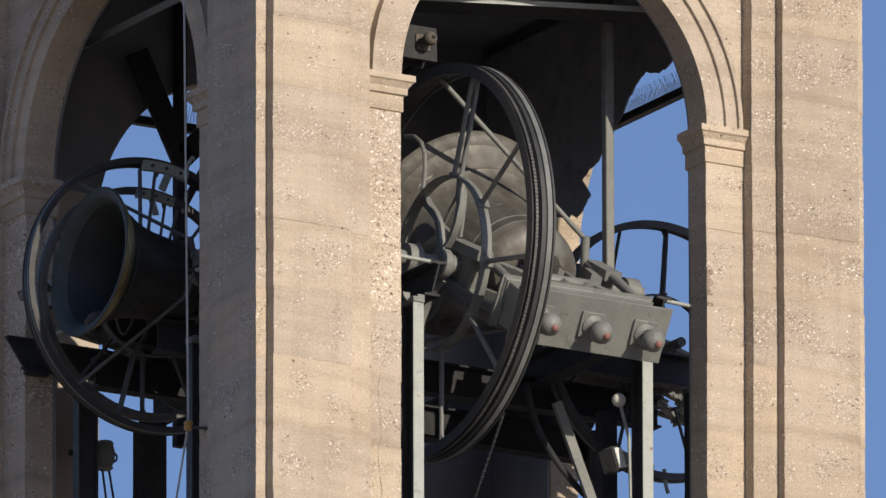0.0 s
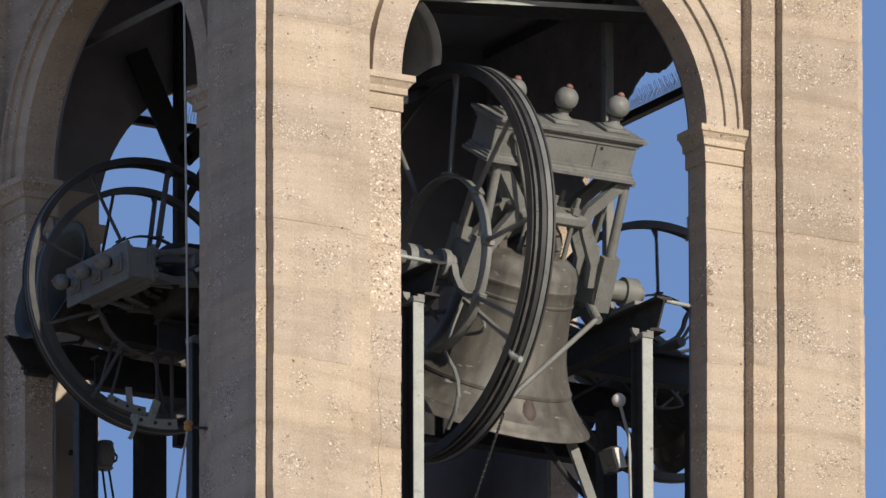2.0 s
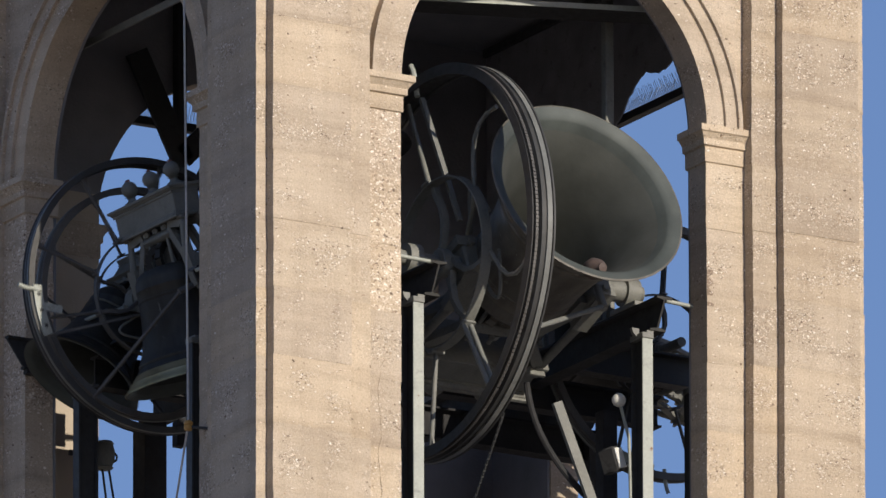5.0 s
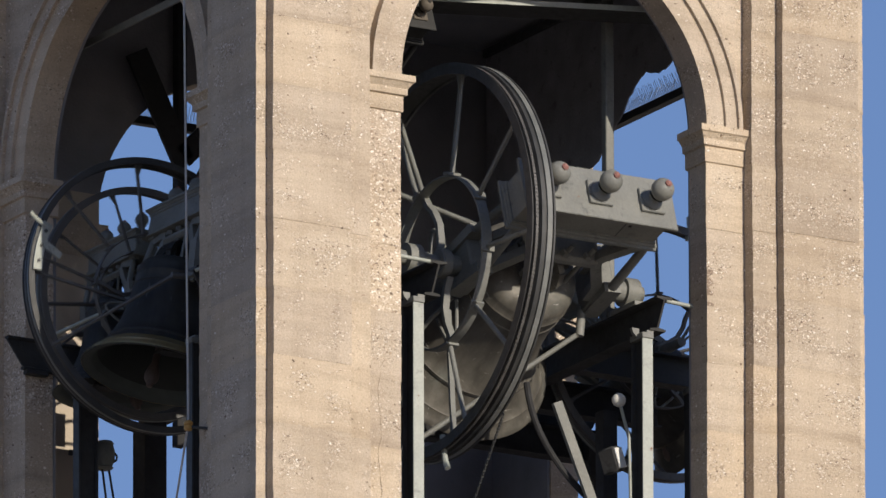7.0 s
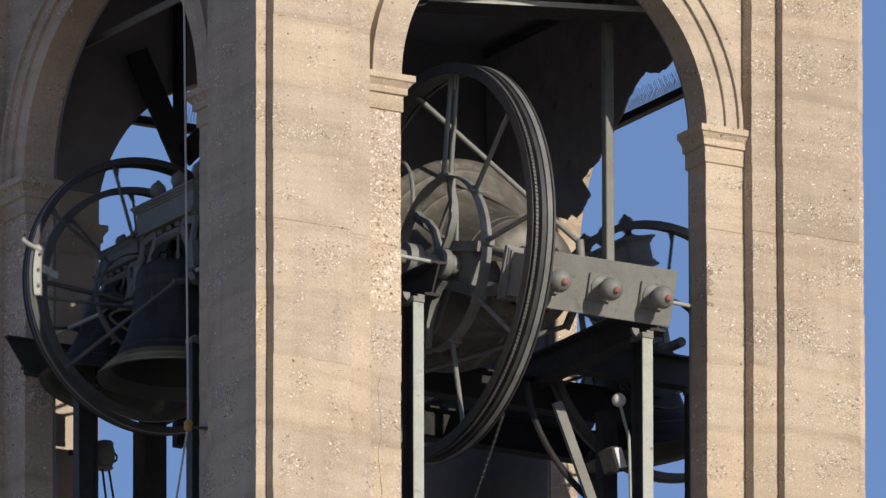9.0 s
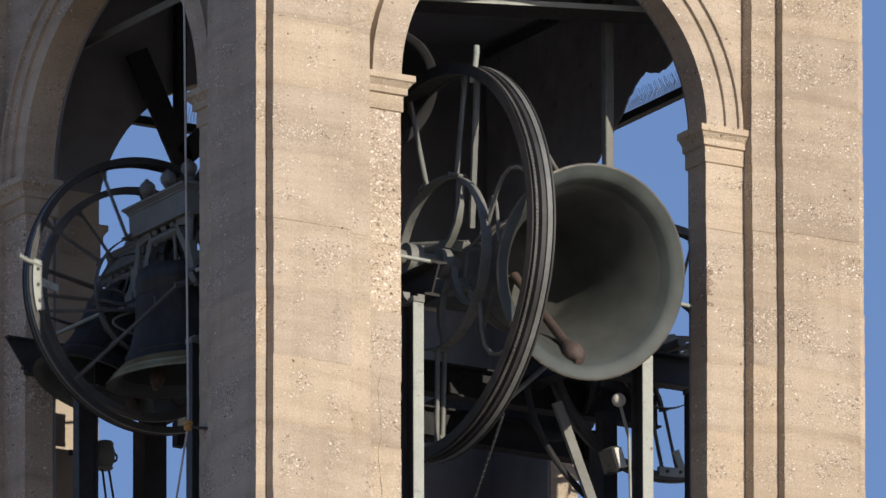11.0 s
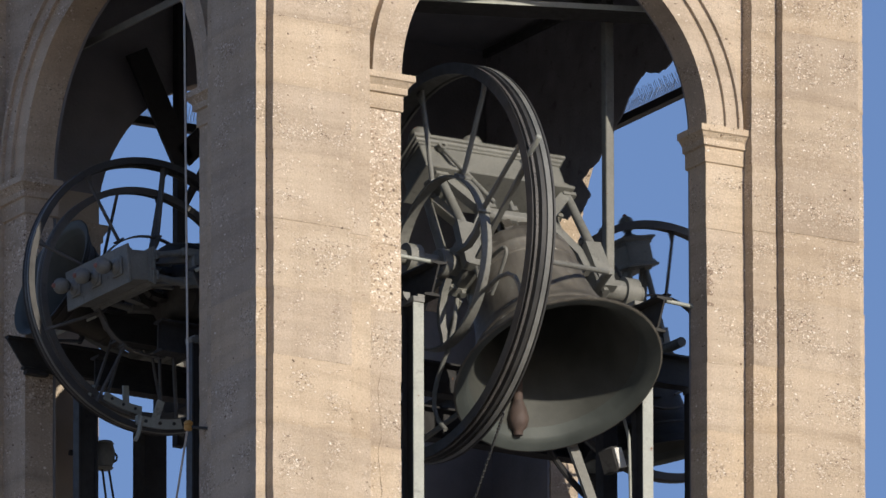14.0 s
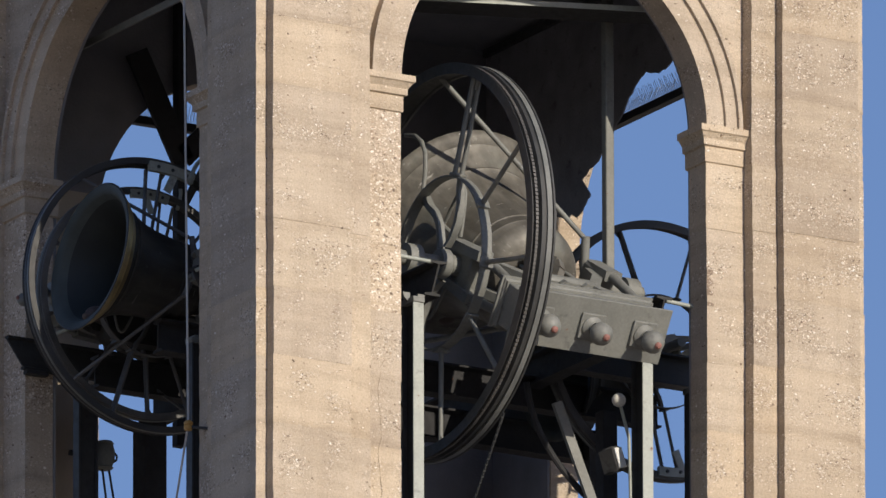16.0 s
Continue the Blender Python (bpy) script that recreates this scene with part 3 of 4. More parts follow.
    for w in (349, 302, 188):     # bent straps from the ring to the shaft's clamp
        w = radians(w)
        bm = bmesh.new()
        pts = [(r, 0.0), (0.86 * r, 0.012), (0.70 * r, 0.05), (0.50 * r, 0.06), (0.30 * r, 0.02), (0.11 * s, -0.03)]
        rows = [Vector((xm + 0.03 * s, q * math.cos(w) - o * s * math.sin(w), q * math.sin(w) + o * s * math.cos(w))) for q, o in pts]
        across = Vector((0, -math.sin(w), math.cos(w))) * 0.017 * s
        sweep(bm, rows, lambda p: [p + across + Vector((0.024 * s, 0, 0)), p - across + Vector((0.024 * s, 0, 0)), p - across - Vector((0.024 * s, 0, 0)), p + across - Vector((0.024 * s, 0, 0))])
        part("inner_strap", bm, steel, wheel)
    bm = bmesh.new()
    lathe(bm, [(q * s, h * s) for q, h in ((0.05, -0.04), (0.092, -0.04), (0.10, -0.03), (0.10, 0.03), (0.092, 0.04), (0.05, 0.04))], 32, Matrix.Translation((xm, 0, 0)) @ mm, closed=True)
    part("hub", bm, steel, wheel)
    for w in (224, 326):
        w = radians(w)
        bm = bmesh.new()
        e = math.copysign(1.0, math.cos(w))
        rod(bm, (0.49 * s, 0.28 * s * e, -0.15 * s), (xm + 0.02 * s, (R - 0.04 * s) * math.cos(w), (R - 0.04 * s) * math.sin(w)), 0.018 * s)
        rod(bm, (0.52 * s, 0.08 * s * e, -0.10 * s), (0.49 * s, 0.30 * s * e, -0.155 * s), 0.03 * s)
        part("stay", bm, steel, wheel)
    # clamp plate that fixes the chain's ends to the rim, its bolts and its peg
    cx, out = (wx + wd, 1) if front else (wx, -1)
    if s < 1.0:
        bm = bmesh.new()
        sweep(bm, [radians(clamp + 22 * q / 10) for q in range(11)], lambda w: [Vector((cx + out * h * s, q * math.cos(w), q * math.sin(w))) for h, q in ((0.024, R - 0.03 * s), (0.024, R - 0.125 * s), (-0.03, R - 0.125 * s), (-0.03, R - 0.03 * s))])
        plate = part("clamp_plate", bm, PAINT_POST, wheel, "pale bolted clamp plate")
        for w in (4, 11, 18):
            w = radians(clamp + w)
            bm = bmesh.new()
            q = Vector((cx, (R - 0.08 * s) * math.cos(w), (R - 0.08 * s) * math.sin(w)))
            rod(bm, q + Vector((out * 0.036 * s, 0, 0)), q, 0.018 * s, seg=6)
            part("bolt", bm, PAINT_DARK, plate)
        w = radians(clamp + 9)
        bm = bmesh.new()
        flat_bar(bm, (cx, (R - 0.10 * s) * math.cos(w), (R - 0.10 * s) * math.sin(w)), (cx + out * 0.02 * s, (R - 0.30 * s) * math.cos(w + 0.06), (R - 0.30 * s) * math.sin(w + 0.06)), 0.075 * s, 0.02 * s, (0, -math.sin(w), math.cos(w)))
        part("tongue", bm, PAINT_POST, plate)
    bm = bmesh.new()
    px = cx + (0.02 * s if front else 0.03 * s)
    tube(bm, [Vector((px, q * s * math.cos(radians(peg + w)), q * s * math.sin(radians(peg + w)))) for q, w in ((1.22, 2), (1.36, 1.5), (1.42, 1), (1.465, 0.3))], 0.02 * s)
    part("peg", bm, PAINT_POST, wheel)
    bm = bmesh.new()
    flat_bar(bm, (xm, (R - 0.1 * s) * math.cos(radians(190)), (R - 0.1 * s) * math.sin(radians(190))), (xm + 0.1 * s, 0.30 * s * math.cos(radians(215)), 0.30 * s * math.sin(radians(215))), 0.036 * s, 0.024 * s, (1, 0, 0))
    part("lever", bm, steel, wheel)
    # curved spring rods beside the bell
    for y in (-1, 1):
        bm = bmesh.new()
        pts = [Vector((-0.43 * s, y * (0.16 + 0.30 * math.sin(math.pi * q / 14)) * s, (-0.16 - 0.26 * q / 14) * s)) for q in range(15)]
        tube(bm, pts, 0.013 * s)
        part("clapper_spring", bm, PAINT, hs)
    if s == 1.0:     # joint and key hole of the beam, its tie rod, guard hoops beside the lip
        bm = bmesh.new()
        box(bm, 0.229, 0.236, -0.1475, -0.14, zt - 0.24, zt - 0.075)
        part("joint", bm, PAINT_DARK, hs, smooth=False)
        # flat black block paints in the dark of the hole
        bm = bmesh.new()
        box(bm, 0.262, 0.284, -0.1478, -0.14, zt - 0.115, zt - 0.092)
        part("key_hole", bm, NEAR_BLACK, hs, smooth=False)
        bm = bmesh.new()
        rod(bm, (-0.395, -0.18, 0.955), (-0.17, -0.215, 0.45), 0.016)
        lathe(bm, [(0.014, -0.02), (0.034, -0.02), (0.034, 0.02), (0.014, 0.02)], 16, Matrix.Translation((-0.395, -0.18, 0.97)) @ Matrix.Rotation(radians(90), 4, "X"), closed=True)
        part("tie_rod", bm, PAINT, hs)
        for y in (-1, 1):
            way = [(-0.46, 0.15, -0.16), (-0.52, 0.20, -0.36), (-0.575, 0.27, -0.52), (-0.58, 0.36, -0.555), (-0.58, 0.47, -0.595), (-0.58, 0.565, -0.655), (-0.58, 0.62, -0.745), (-0.58, 0.625, -0.85), (-0.58, 0.59, -0.975)]
            part("guard_hoop", tube(bmesh.new(), [Vector((a, y * b, c)) for a, b, c in way], 0.015), PAINT, hs)
    cl = part("clapper", lathe(bmesh.new(), [(q * s, z * s) for q, z in ((0, 0.02), (0.035, 0.0), (0.028, -0.1), (0.03, -0.5), (0.034, -0.92), (0.06, -0.985), (0.074, -1.045), (0.062, -1.10), (0.036, -1.125), (0.03, -1.16), (0, -1.165))], 20),
              IRON, b, "rusty iron clapper")
    return b, cl


bell_a, clapper_a = bell(face_pose(0) @ pose(2.4275, 0.784, 0.358), 1.0, "large weathered bronze bell swinging on a grey-green iron headstock with wheel")
bell_b, clapper_b = bell(face_pose(1) @ pose(2.52, 0.575, 0.379), 0.709, "smaller dark bronze bell swinging in the shaded opening", -0.405, -0.22, front=True, clamp=168, peg=168, gold_lip=True)
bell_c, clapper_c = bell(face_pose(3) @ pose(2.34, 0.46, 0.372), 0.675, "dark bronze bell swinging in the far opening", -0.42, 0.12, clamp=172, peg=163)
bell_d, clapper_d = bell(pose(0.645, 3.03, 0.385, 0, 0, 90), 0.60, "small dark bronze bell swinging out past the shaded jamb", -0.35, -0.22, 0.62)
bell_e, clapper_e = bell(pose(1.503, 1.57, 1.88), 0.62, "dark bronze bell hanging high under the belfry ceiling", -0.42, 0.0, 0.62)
for piece in bell_e.children_recursive:     # this one takes brown and near-black in place of the others' colours
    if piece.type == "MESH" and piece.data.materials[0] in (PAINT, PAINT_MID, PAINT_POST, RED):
        piece.data.materials[0] = PAINT_BROWN if piece.name.startswith("ball") else PAINT_BEAM
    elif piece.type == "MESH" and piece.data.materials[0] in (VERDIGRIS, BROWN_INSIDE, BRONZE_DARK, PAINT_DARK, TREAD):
        piece.data.materials[0] = NEAR_BLACK


# ---- steel frame ----
def bell_frame(k, x0, x1, z, out, long, post, axis_in, axis_z, inset=0.135, drop=0.16):
    """Two I beams on posts that carry a bell, with caps, bearings and the anchor rods at the jambs."""
    fr = thing("bell_frame", face_pose(k), "grey-green painted steel bell frame of beams on posts", "bell frame", "bell frames")
    for x, xp, sgn in ((x0, x0 - inset, -1), (x1, x1 - 0.11, 1)):
        bm = bmesh.new()
        i_beam(bm, (x, out, z), (x, long, z), 0.12, 0.215, 0.014)
        for v in bm.verts:
            if v.co.y < out + 0.01 and v.co.z < z:
                v.co.y += 0.09
        # beams painted near-black: the shade on their sides is in the colour
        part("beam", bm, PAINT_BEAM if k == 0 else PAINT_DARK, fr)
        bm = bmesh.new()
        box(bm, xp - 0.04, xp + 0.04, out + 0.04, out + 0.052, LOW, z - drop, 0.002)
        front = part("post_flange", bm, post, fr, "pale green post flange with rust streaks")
        # web and rear flange: shade of the recess is put into dark paint
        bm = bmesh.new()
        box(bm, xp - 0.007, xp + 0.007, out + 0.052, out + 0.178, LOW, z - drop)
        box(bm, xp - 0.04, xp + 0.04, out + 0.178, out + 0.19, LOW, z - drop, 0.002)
        part("post_web", bm, PAINT_BEAM, front, "web and rear flange, shade painted in dark", smooth=False)
        bm = bmesh.new()
        box(bm, xp - 0.044, xp + 0.044, out + 0.032, out + 0.20, z - drop - 0.025, z - drop + 0.015, 0.004)
        for t in (-1, 1):
            sweep(bm, (out + 0.10, out + 0.13), lambda q: [Vector((xp + t * a, q, z + 0.16 - drop + h)) for a, h in ((0.03, -0.18), (0.045, -0.17), (0.075, -0.14), (0.085, -0.108), (0.03, -0.108))])
        part("post_head", bm, PAINT, fr)
        bm = bmesh.new()
        lathe(bm, [(q, h) for q, h in ((0.056, -0.05), (0.10, -0.05), (0.10, 0.05), (0.056, 0.05))], 24, Matrix.Translation((x - 0.03 * sgn, axis_in, axis_z)) @ Matrix.Rotation(radians(90), 4, "Y"), closed=True)
        box(bm, x - 0.03 * sgn - 0.045, x - 0.03 * sgn + 0.045, axis_in - 0.16, axis_in + 0.16, z + 0.1075, z + 0.14, 0.004)
        if k == 3:
            bm.free()
        else:
            part("bearing", bm, PAINT, fr)
        bm = bmesh.new()
        if sgn > 0:
            rod(bm, (x + 0.02, out + 0.02, z + 0.085), (W - U3 + 0.02, out + 0.02, z + 0.075), 0.014)
        else:
            rod(bm, (x - 0.04, out + 0.02, z + 0.10), (U3 - 0.02, out + 0.02, z + 0.11), 0.014)
        part("anchor_rod", bm, PAINT_POST, fr)
    return fr


bell_frame(0, 1.555, 3.29, 0.125, 0.36, W - 0.5, PAINT_POST, 0.784, 0.358)
bell_frame(1, 2.02, 3.22, 0.175, 0.30, 1.9, PAINT_DARK, 0.575, 0.379, 0.435, 0.36)
def bearer():
    b = thing("bearer_beam", face_pose(1), "dark steel bearer beam along the shaded jamb", "beam")
    bm = bmesh.new()
    i_beam(bm, (1.191, 0.03, 0.16), (1.191, 1.0, 0.16), 0.05, 0.215, 0.014)
    for v in bm.verts:
        if v.co.y < 0.1 and v.co.z < 0.16:
            v.co.y += 0.12
    part("beam", bm, PAINT_BEAM, b)
    bm = bmesh.new()
    box(bm, 1.163, 1.217, 0.17, 0.34, 0.022, 0.052, 0.004)
    part("seat_plate", bm, PAINT_BEAM, b)


bearer()
bell_frame(3, 1.70, 3.00, 0.16, 0.30, 1.3, PAINT_DARK, 0.46, 0.372)


def cross_beams():
    """Beams at two levels that tie the frame together across the belfry."""
    fr = thing("belfry_framework", Matrix(), "dark steel tie beams across the belfry", "steel frame")
    # tie beams in near-black paint: the belfry's shade is put into their colour
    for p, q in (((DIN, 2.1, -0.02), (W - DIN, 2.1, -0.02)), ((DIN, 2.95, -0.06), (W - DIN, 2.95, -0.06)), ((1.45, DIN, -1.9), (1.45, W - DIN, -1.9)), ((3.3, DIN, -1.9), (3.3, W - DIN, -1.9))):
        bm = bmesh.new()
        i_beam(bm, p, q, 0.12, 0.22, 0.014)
        part("tie_beam", bm, NEAR_BLACK, fr)
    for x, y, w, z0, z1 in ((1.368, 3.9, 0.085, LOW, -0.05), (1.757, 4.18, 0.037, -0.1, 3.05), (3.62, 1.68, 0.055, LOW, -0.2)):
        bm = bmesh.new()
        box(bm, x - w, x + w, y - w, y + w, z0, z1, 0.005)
        part("column", bm, NEAR_BLACK, fr)
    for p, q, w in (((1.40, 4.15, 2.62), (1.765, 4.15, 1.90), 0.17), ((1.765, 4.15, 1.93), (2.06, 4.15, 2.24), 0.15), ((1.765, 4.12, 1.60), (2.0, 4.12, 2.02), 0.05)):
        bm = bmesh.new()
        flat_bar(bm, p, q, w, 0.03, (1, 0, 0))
        part("knee_brace", bm, NEAR_BLACK, fr)
    return fr


cross_beams()


def ceiling_frame():
    """Angle sections that run round under the ceiling."""
    fr = thing("ceiling_frame", Matrix(), "grey-green steel angles under the ceiling", "steel frame")
    for k in (0, 1):
        bm = bmesh.new()
        m = face_pose(k)
        if k == 0:
            m = Matrix.Translation((3.45, 0.58, 0.0)) @ Matrix.Rotation(radians(160.5), 4, "Z") @ Matrix.Scale(-1, 4, (0, 1, 0)) @ Matrix.Translation((-0.44, -0.58, 0))
        z = 2.385 if k == 1 else 2.315
        box(bm, 0.44, W - 0.9, 0.58, 0.592, z - (0.05 if k else 0.035), z, m=m)
        # pale paint on the front bar stands in for sunlight on it
        bar = part("angle_bar", bm, PAINT if k else PAINT_POST, fr, smooth=False)
        bm = bmesh.new()
        box(bm, 0.44, W - 0.9, 0.592, 0.66 if k else 0.95, z - 0.012, z, m=m)
        # front bar's underside near-black, its shade painted in
        part("flange", bm, PAINT if k else PAINT_BEAM, bar, smooth=False)
    return fr


ceiling_frame()


def tie_bar(k):
    """Bar across an opening with rows of bird spikes."""
    t = thing("tie_bar", face_pose(k), "dark steel tie bar with bird spikes across the opening", "tie bar", "tie bars")
    bm = bmesh.new()
    box(bm, U3 - 0.05, W - U3 + 0.05, 0.22, 0.28, 2.20, 2.26, 0.004)
    part("bar", bm, PAINT_DARK, t)
    bm = bmesh.new()
    rnd = random.Random(4 + k)
    u = U3 + 0.35
    while u < W - U3 - 0.35:
        for lean in (-0.05, 0.05):
            rod(bm, (u, 0.25, 2.26), (u + 0.008 + rnd.uniform(-0.008, 0.008), 0.25 + lean, 2.26 + rnd.uniform(0.105, 0.125)), 0.0016, seg=4)
        u += 0.022
    tagged(part("spike_strip", bm, WIRE, t, "thin steel bird spikes", smooth=False), kind="stuff")
    return t


for k in (2, 3):
    tie_bar(k)


def hanging_cloth():
    """Stiff dark sheeting with a torn edge, hung inside the far opening."""
    c = thing("torn_sheeting", Matrix(), "torn black sheeting hung inside the opening", "sheeting")
    rnd = random.Random(11)
    edge = [(1.50, 2.34), (1.655, 2.265), (1.80, 2.262), (1.94, 2.315), (2.08, 2.24), (2.227, 2.114), (2.40, 1.97), (2.566, 1.842), (2.72, 1.80), (2.791, 1.759), (2.665, 1.628), (2.72, 1.60), (2.80, 1.535), (2.853, 1.516), (2.92, 1.55), (3.00, 1.53), (3.13, 1.597), (3.25, 1.55), (3.5, 1.60), (4.05, 1.58)]
    fine = []
    for (ya, za), (yb, zb) in zip(edge, edge[1:]):
        for i in range(4):
            fine.append((ya + (yb - ya) * i / 4 + rnd.uniform(-0.008, 0.008), za + (zb - za) * i / 4 + rnd.uniform(-0.008, 0.008)))
    fine += [(4.05, 1.26), (4.05, 3.0), (1.5, 3.0)]
    tris = geometry.tessellate_polygon([[Vector((y, z, 0)) for y, z in fine]])
    bm = bmesh.new()
    n = len(fine)
    for x in (4.09, 4.10):
        vs = [bm.verts.new((x, y, z)) for y, z in fine]
        for t in tris:
            bm.faces.new([vs[i] for i in t])
    bm.verts.ensure_lookup_table()
    for i in range(n):
        q = (i + 1) % n
        bm.faces.new((bm.verts[i], bm.verts[q], bm.verts[n + q], bm.verts[n + i]))
    part("sheet", bm, RUBBER, c, smooth=False)
    bm = bmesh.new()
    box(bm, 4.06, 4.088, 1.5, 4.05, 2.94, 3.0, 0.004)
    part("batten", bm, PAINT_DARK, c)


hanging_cloth()


def inner_post():
    p = thing("steel_post", pose(3.29, 1.09, 0), "slender grey-green steel post in the belfry", "post")
    bm = bmesh.new()
    box(bm, -0.032, 0.032, -0.032, 0.032, 0.236, 3.04, 0.006)
    part("tube", bm, PAINT, p)
    bm = bmesh.new()
    box(bm, -0.055, 0.055, -0.07, 0.07, 0.2335, 0.246, 0.003)
    part("foot_plate", bm, PAINT, p)
    bm = bmesh.new()
    box(bm, -0.08, 0.08, -0.08, 0.08, 3.02, 3.06, 0.004)
    part("head_plate", bm, PAINT, p)


inner_post()


def brace():
    b = thing("diagonal_brace", Matrix(), "grey-green flat steel diagonal brace", "brace")
    bm = bmesh.new()
    flat_bar(bm, (2.773, 0.9, -0.437), (3.20, 0.9, -1.46), 0.07, 0.03, (1, 0, 0))
    part("bar", bm, PAINT, b)
    bm = bmesh.new()
    pts = [Vector((2.60 + 0.10 * q / 12 + 0.62 * (q / 12) ** 2, 1.0, -0.30 - 1.05 * q / 12 + 0.16 * (q / 12) ** 2)) for q in range(13)]
    tube(bm, pts, 0.022)
    part("cable_pipe", bm, NEAR_BLACK, b)


brace()


def lamp_and_striker():
    f = thing("floodlight", pose(3.11, 0.70, -0.83), "small floodlight with a pale glass fixed to the frame", "floodlight")
    bm = bmesh.new()
    box(bm, -0.05, 0.05, -0.03, 0.10, -0.085, 0.085, 0.012, m=Matrix.Rotation(radians(-18), 4, "Y") @ Matrix.Rotation(radians(25), 4, "Z"))
    part("housing", bm, PAINT_BEAM, f)
    bm = bmesh.new()
    box(bm, -0.042, 0.042, -0.042, -0.03, -0.07, 0.07, 0.003, m=Matrix.Rotation(radians(-18), 4, "Y") @ Matrix.Rotation(radians(25), 4, "Z"))
    part("lens", bm, GLASS, f)
    bm = bmesh.new()
    rod(bm, (0.03, 0.05, -0.02), (0.12, 0.05, -0.02), 0.012)
    part("bracket", bm, PAINT_DARK, f)
    t = thing("striker", pose(3.134, 0.70, -0.42), "white ball-headed striker on a bent rod", "striker")
    bm = bmesh.new()
    lathe(bm, [(0.047 * math.sin(math.pi * i / 14), -0.047 * math.cos(math.pi * i / 14)) for i in range(15)], 24)
    part("head", bm, WHITE, t)
    bm = bmesh.new()
    rod(bm, (0.01, 0, -0.03), (0.077, 0, -0.25), 0.011)
    rod(bm, (0.077, 0, -0.25), (0.09, 0, -0.75), 0.011)
    part("stem", bm, PAINT_POST, t)


lamp_and_striker()


def conductor():
    c = thing("conductor_wire", Matrix(), "steel conductor wire on an ochre insulator", "cable")
    bm = bmesh.new()
    rod(bm, (0.1, 1.23, 2.9), (0.1, 1.1514, -0.894), 0.0075, seg=8)
    rod(bm, (0.1, 1.1514, -0.894), (0.1, 1.31, -1.37), 0.0075, seg=8)
    rod(bm, (0.1, 1.31, -1.37), (0.1, 1.36, -4.5), 0.0075, seg=8)
    part("wire", bm, WIRE, c)
    bm = bmesh.new()
    lathe(bm, [(0, -0.035), (0.022, -0.035), (0.03, -0.02), (0.03, -0.004), (0.022, 0.0), (0.03, 0.006), (0.03, 0.02), (0.02, 0.032), (0, 0.032)], 18, Matrix.Translation((0.1, 1.151, -0.905)))
    part("insulator", bm, OCHRE, c, "ochre and white insulator")
    bm = bmesh.new()
    rod(bm, (0.1, 1.151, -0.915), (0.22, 1.0, -0.95), 0.010)
    part("arm", bm, PAINT_DARK, c)


conductor()


def hanging_chain():
    c = thing("drive_chain", Matrix(), "greasy chain running down from the wheel", "chain")
    p, q = Vector((1.83, -0.007, -0.86)), Vector((1.83, 0.68, -1.75))
    bm = bmesh.new()
    n = 52
    for i in range(n):
        a, b = p.lerp(q, i / n), p.lerp(q, (i + 0.8) / n)
        flat_bar(bm, a, b, 0.018 if i % 2 else 0.009, 0.009 if i % 2 else 0.018, (1, 0, 0))
    part("links", bm, PAINT_DARK, c, smooth=False)


hanging_chain()


def pulley():
    p = thing("pulley_block", pose(1.02, 3.9, -0.33), "grey iron pulley block hung on a steel column", "pulley")
    bm = bmesh.new()
    lathe(bm, [(0, -0.098), (0.045, -0.096), (0.06, -0.085), (0.05, -0.075), (0.068, -0.03), (0.07, 0.03), (0.056, 0.075), (0.064, 0.085), (0.05, 0.1), (0, 0.104)], 20)
    part("body", bm, PAINT, p)
    bm = bmesh.new()
    tube(bm, [Vector((0.05 + 0.045 * math.sin(q * math.pi / 8), 0, 0.035 * math.cos(q * math.pi / 8))) for q in range(9)], 0.008)
    part("ring", bm, PAINT_DARK, p)
    bm = bmesh.new()
    rod(bm, (0, 0, 0), (-0.25, 0.04, 0.0), 0.02)
    part("bracket", bm, PAINT_DARK, p)
    bm = bmesh.new()
    rod(bm, (-0.02, 0, -0.08), (0.14, 0, -1.2), 0.008)
    rod(bm, (0.03, 0, -0.08), (0.24, 0, -1.2), 0.008)
    part("rope", bm, PAINT_DARK, p, "pair of dark ropes")


pulley()


def wall_marks():
    """A long crack in one jamb and a damp patch on the other."""
    rnd = random.Random(7)
    pts = [Vector((1.000 + 0.012 * math.sin(q * 0.7) + rnd.uniform(-0.006, 0.006) + (0.02 if q < 3 else 0), D2 - 0.0006, -0.46 - 1.4 * q / 28)) for q in range(29)]
    part("crack", tube(bmesh.new(), pts, 0.0016, 5), CRACK, walls[0], "fine dark crack in the jamb")
    loop = [(W - U3 + 0.004 + (0.028 + 0.020 * math.sin(q * 1.9) + rnd.uniform(0, 0.012)), 0.15 + 0.28 * q / 12) for q in range(13)]
    loop += [(W - U3 + 0.003, 0.43), (W - U3 + 0.003, 0.15)]
    bm = bmesh.new()
    for v in (D2 - 0.0012, D2 + 0.004):
        vs = [bm.verts.new((u, v, z)) for u, z in loop]
        for t in geometry.tessellate_polygon([[Vector((u, z, 0)) for u, z in loop]]):
            bm.faces.new([vs[i] for i in t])
    part("damp_patch", bm, DAMP, walls[0], "brown damp patch on the jamb", smooth=False)


wall_marks()


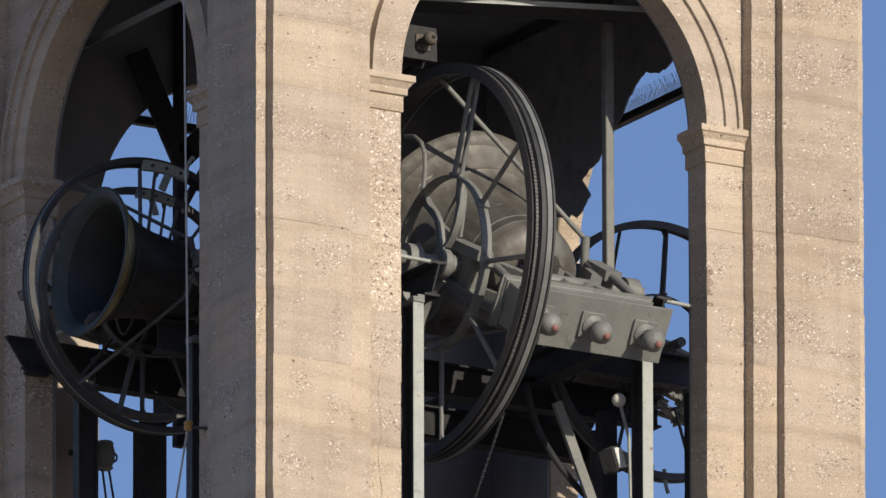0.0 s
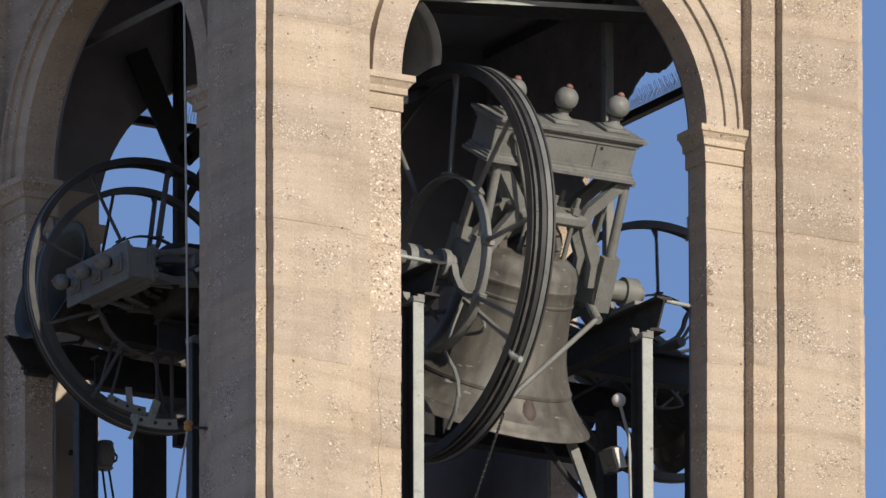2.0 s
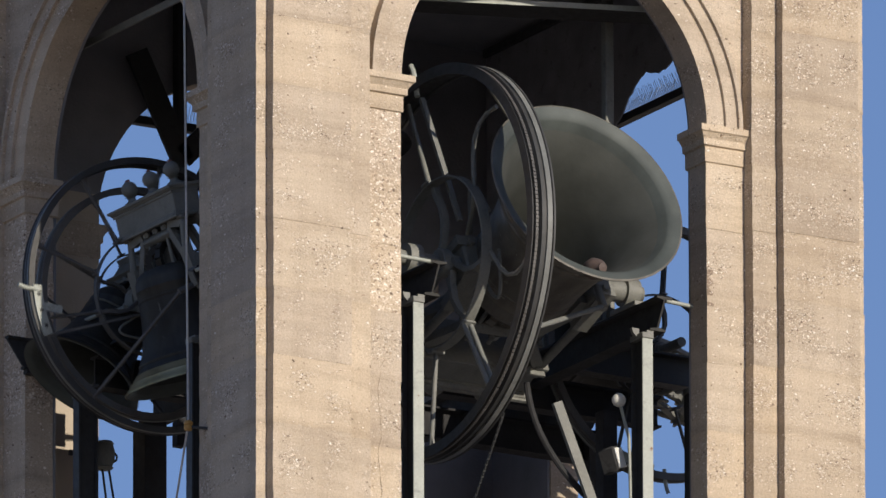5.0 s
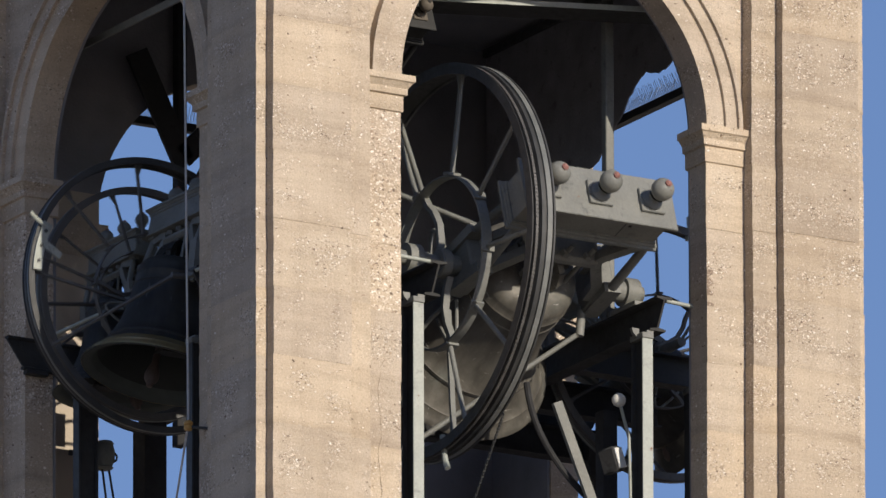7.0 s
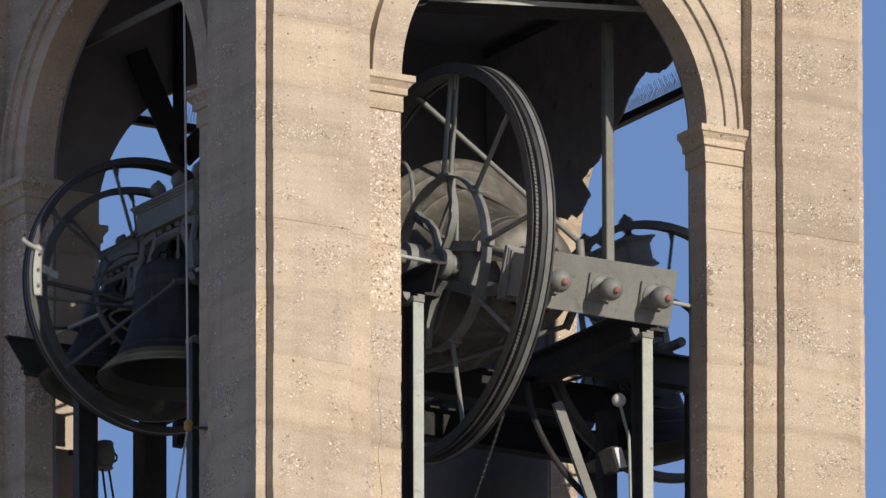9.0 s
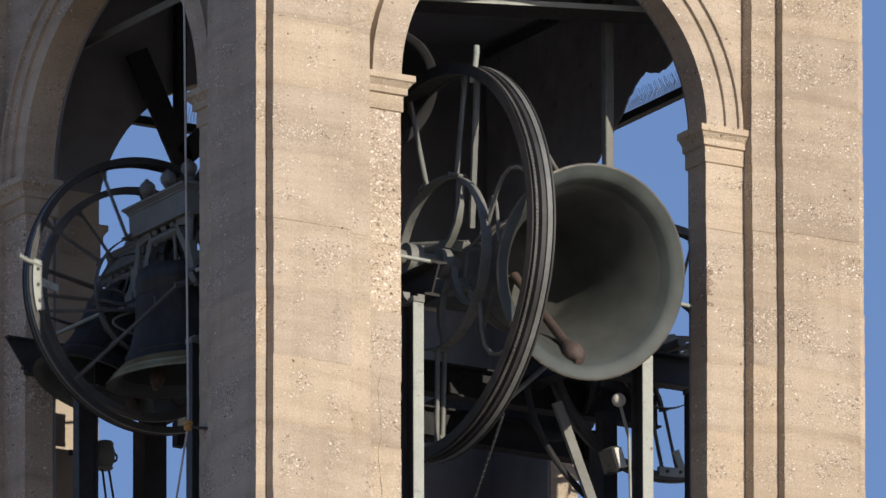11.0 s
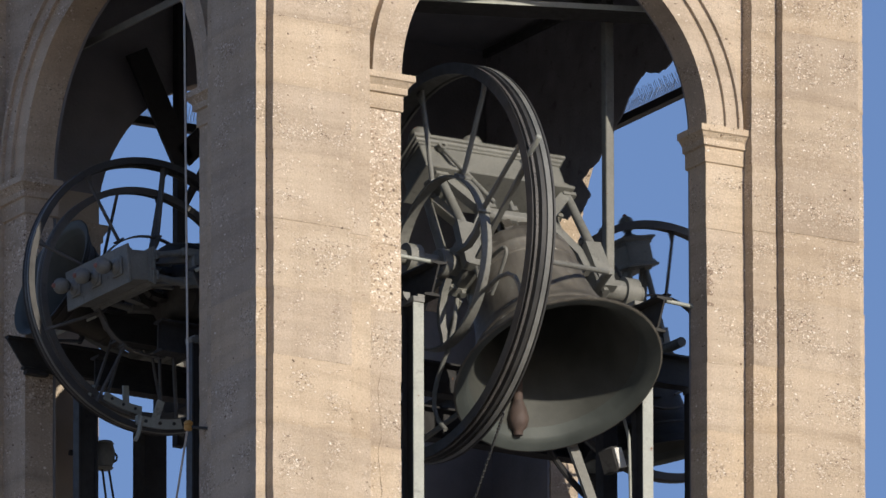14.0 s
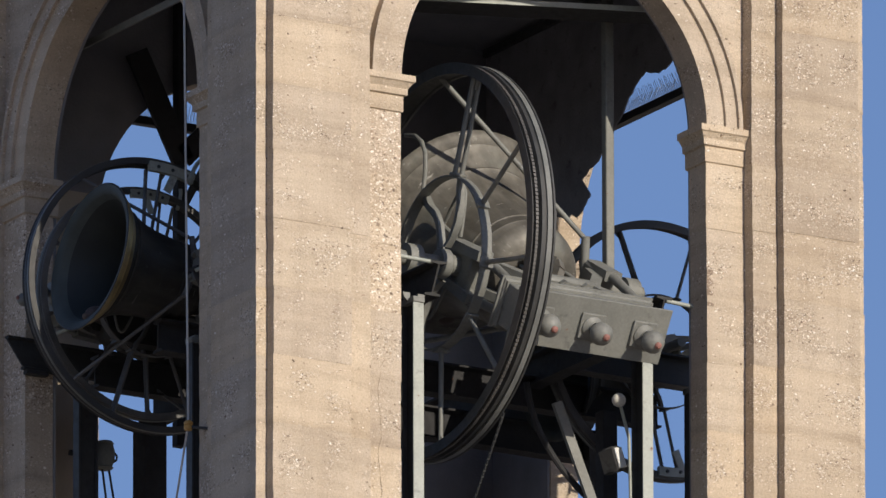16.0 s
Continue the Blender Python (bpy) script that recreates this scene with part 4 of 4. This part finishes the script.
# ---- the blocks of the piers ----
def block_mesh(name, du, dv, dz, material, seed):
    """A cast lift with slightly uneven arrises; its faces lean and stand a little proud or back."""
    rnd = random.Random(seed)
    bm = bmesh.new()
    n = 9
    lean = [rnd.uniform(-0.0022, 0.0022) for _ in range(4)]
    def section(q):
        e = [rnd.uniform(-0.0018, 0.0018) + lean[i] for i in range(4)]
        return [Vector((e[0], e[2], dz * q / n)), Vector((du + e[1], e[2], dz * q / n)), Vector((du + e[1], dv + e[3], dz * q / n)), Vector((e[0], dv + e[3], dz * q / n))]
    sweep(bm, range(n + 1), section)
    bmesh.ops.recalc_face_normals(bm, faces=bm.faces)
    me = bpy.data.meshes.new(name)
    bm.to_mesh(me)
    bm.free()
    me.materials.append(material)
    return me


GAP = 0.0004
for k in range(4):
    m = face_pose(k)
    for name, u0, u1, v0, v1 in (("pilaster", NOTCH, U1, 0.0, 0.13), ("inner_pilaster", U1 - 0.04, U2, D1, D2 + 0.05), ("jamb", U2 - 0.03, U3, D2, DIN - 0.004)):
        smooth_me = [block_mesh(name + "_block", u1 - u0, v1 - v0, COURSE - GAP, STONE, 10 * k + q) for q in range(5)]
        worn_me = [block_mesh(name + "_block_worn", u1 - u0, v1 - v0, COURSE - GAP, STONE_ROUGH if name == "jamb" else STONE_MID, 10 * k + q) for q in range(5)]
        for sd in (0, 1):
            z, course = JOINT - 10 * COURSE, 0
            while z < TOP - 0.1:
                if not (name == "jamb" and z + COURSE > SPRING - 0.1):
                    worn = sd == 0 and -0.4 < z < 1.2 if name == "jamb" else k == 0 and sd == 1
                    course += 1
                    ob = new("block", (worn_me if worn else smooth_me)[(course * 3 + 2 * sd) % 5])
                    ob.parent = walls[k]
                    ob.matrix_basis = m @ Matrix.Translation((W - u1 if sd else u0, v0, z + GAP / 2))
                elif name == "jamb" and z < SPRING - 0.1:
                    bm = bmesh.new()
                    box(bm, 0, u1 - u0, 0, v1 - v0, 0, SPRING - 0.2 - z, 0.004)
                    ob = part("block", bm, STONE_ROUGH if sd == 0 else STONE, walls[k], smooth=False)
                    ob.matrix_basis = m @ Matrix.Translation((W - u1 if sd else u0, v0, z + GAP / 2))
                z += COURSE


# ---- swinging ----
def swing(amplitude, period, peak, seconds, step, centre=0.0):
    """Angles in degrees of a heavy pendulum that stands at its positive peak at the time given."""
    a = radians(amplitude)
    kk, mm = 1.0, math.sin(a / 2)
    g = math.sqrt(1 - mm * mm)
    while abs(kk - g) > 1e-9:
        kk, g = (kk + g) / 2, math.sqrt(kk * g)
    w2 = (4 * (math.pi / (2 * kk)) / period) ** 2
    dt = period / 4000
    th, om, table = a, 0.0, []
    for i in range(4001):
        table.append(th)
        om -= w2 * math.sin(th) * dt
        th += om * dt
    n = int(round(seconds / step))
    return [(i * step, centre + math.degrees(table[int(((i * step - peak) / period % 1.0) * 4000)])) for i in range(n + 1)]


def swing_bell(b, clapper, rows, s):
    base = b.matrix_basis.copy()
    walk(b, [(t, base @ pose(0, 0, 0, a)) for t, a in rows])
    late = 1    # the clapper lags a little behind, then rests on the lower lip
    flop = [(t, max(-31.0, min(31.0, -rows[max(i - late, 0)][1] * 0.75))) for i, (t, a) in enumerate(rows)]
    walk(clapper, [(t, pose(0, 0, 0.08 * s, a)) for t, a in flop])


def motions():
    swing_bell(bell_a, clapper_a, swing(126.0, 7.985, 0.285, 16.0, 0.2, -2.0), 1.0)
    swing_bell(bell_b, clapper_b, swing(98.5, 4.11, 1.80, 16.0, 0.1, -3.0), 0.709)
    swing_bell(bell_c, clapper_c, swing(112.0, 5.0, 0.33, 16.0, 0.1), 0.675)
    swing_bell(bell_d, clapper_d, swing(98.5, 4.11, 1.80, 16.0, 0.1, 13.0), 0.60)
    swing_bell(bell_e, clapper_e, swing(125.0, 6.37, 0.0, 16.0, 0.2, -37.0), 0.62)


motions()
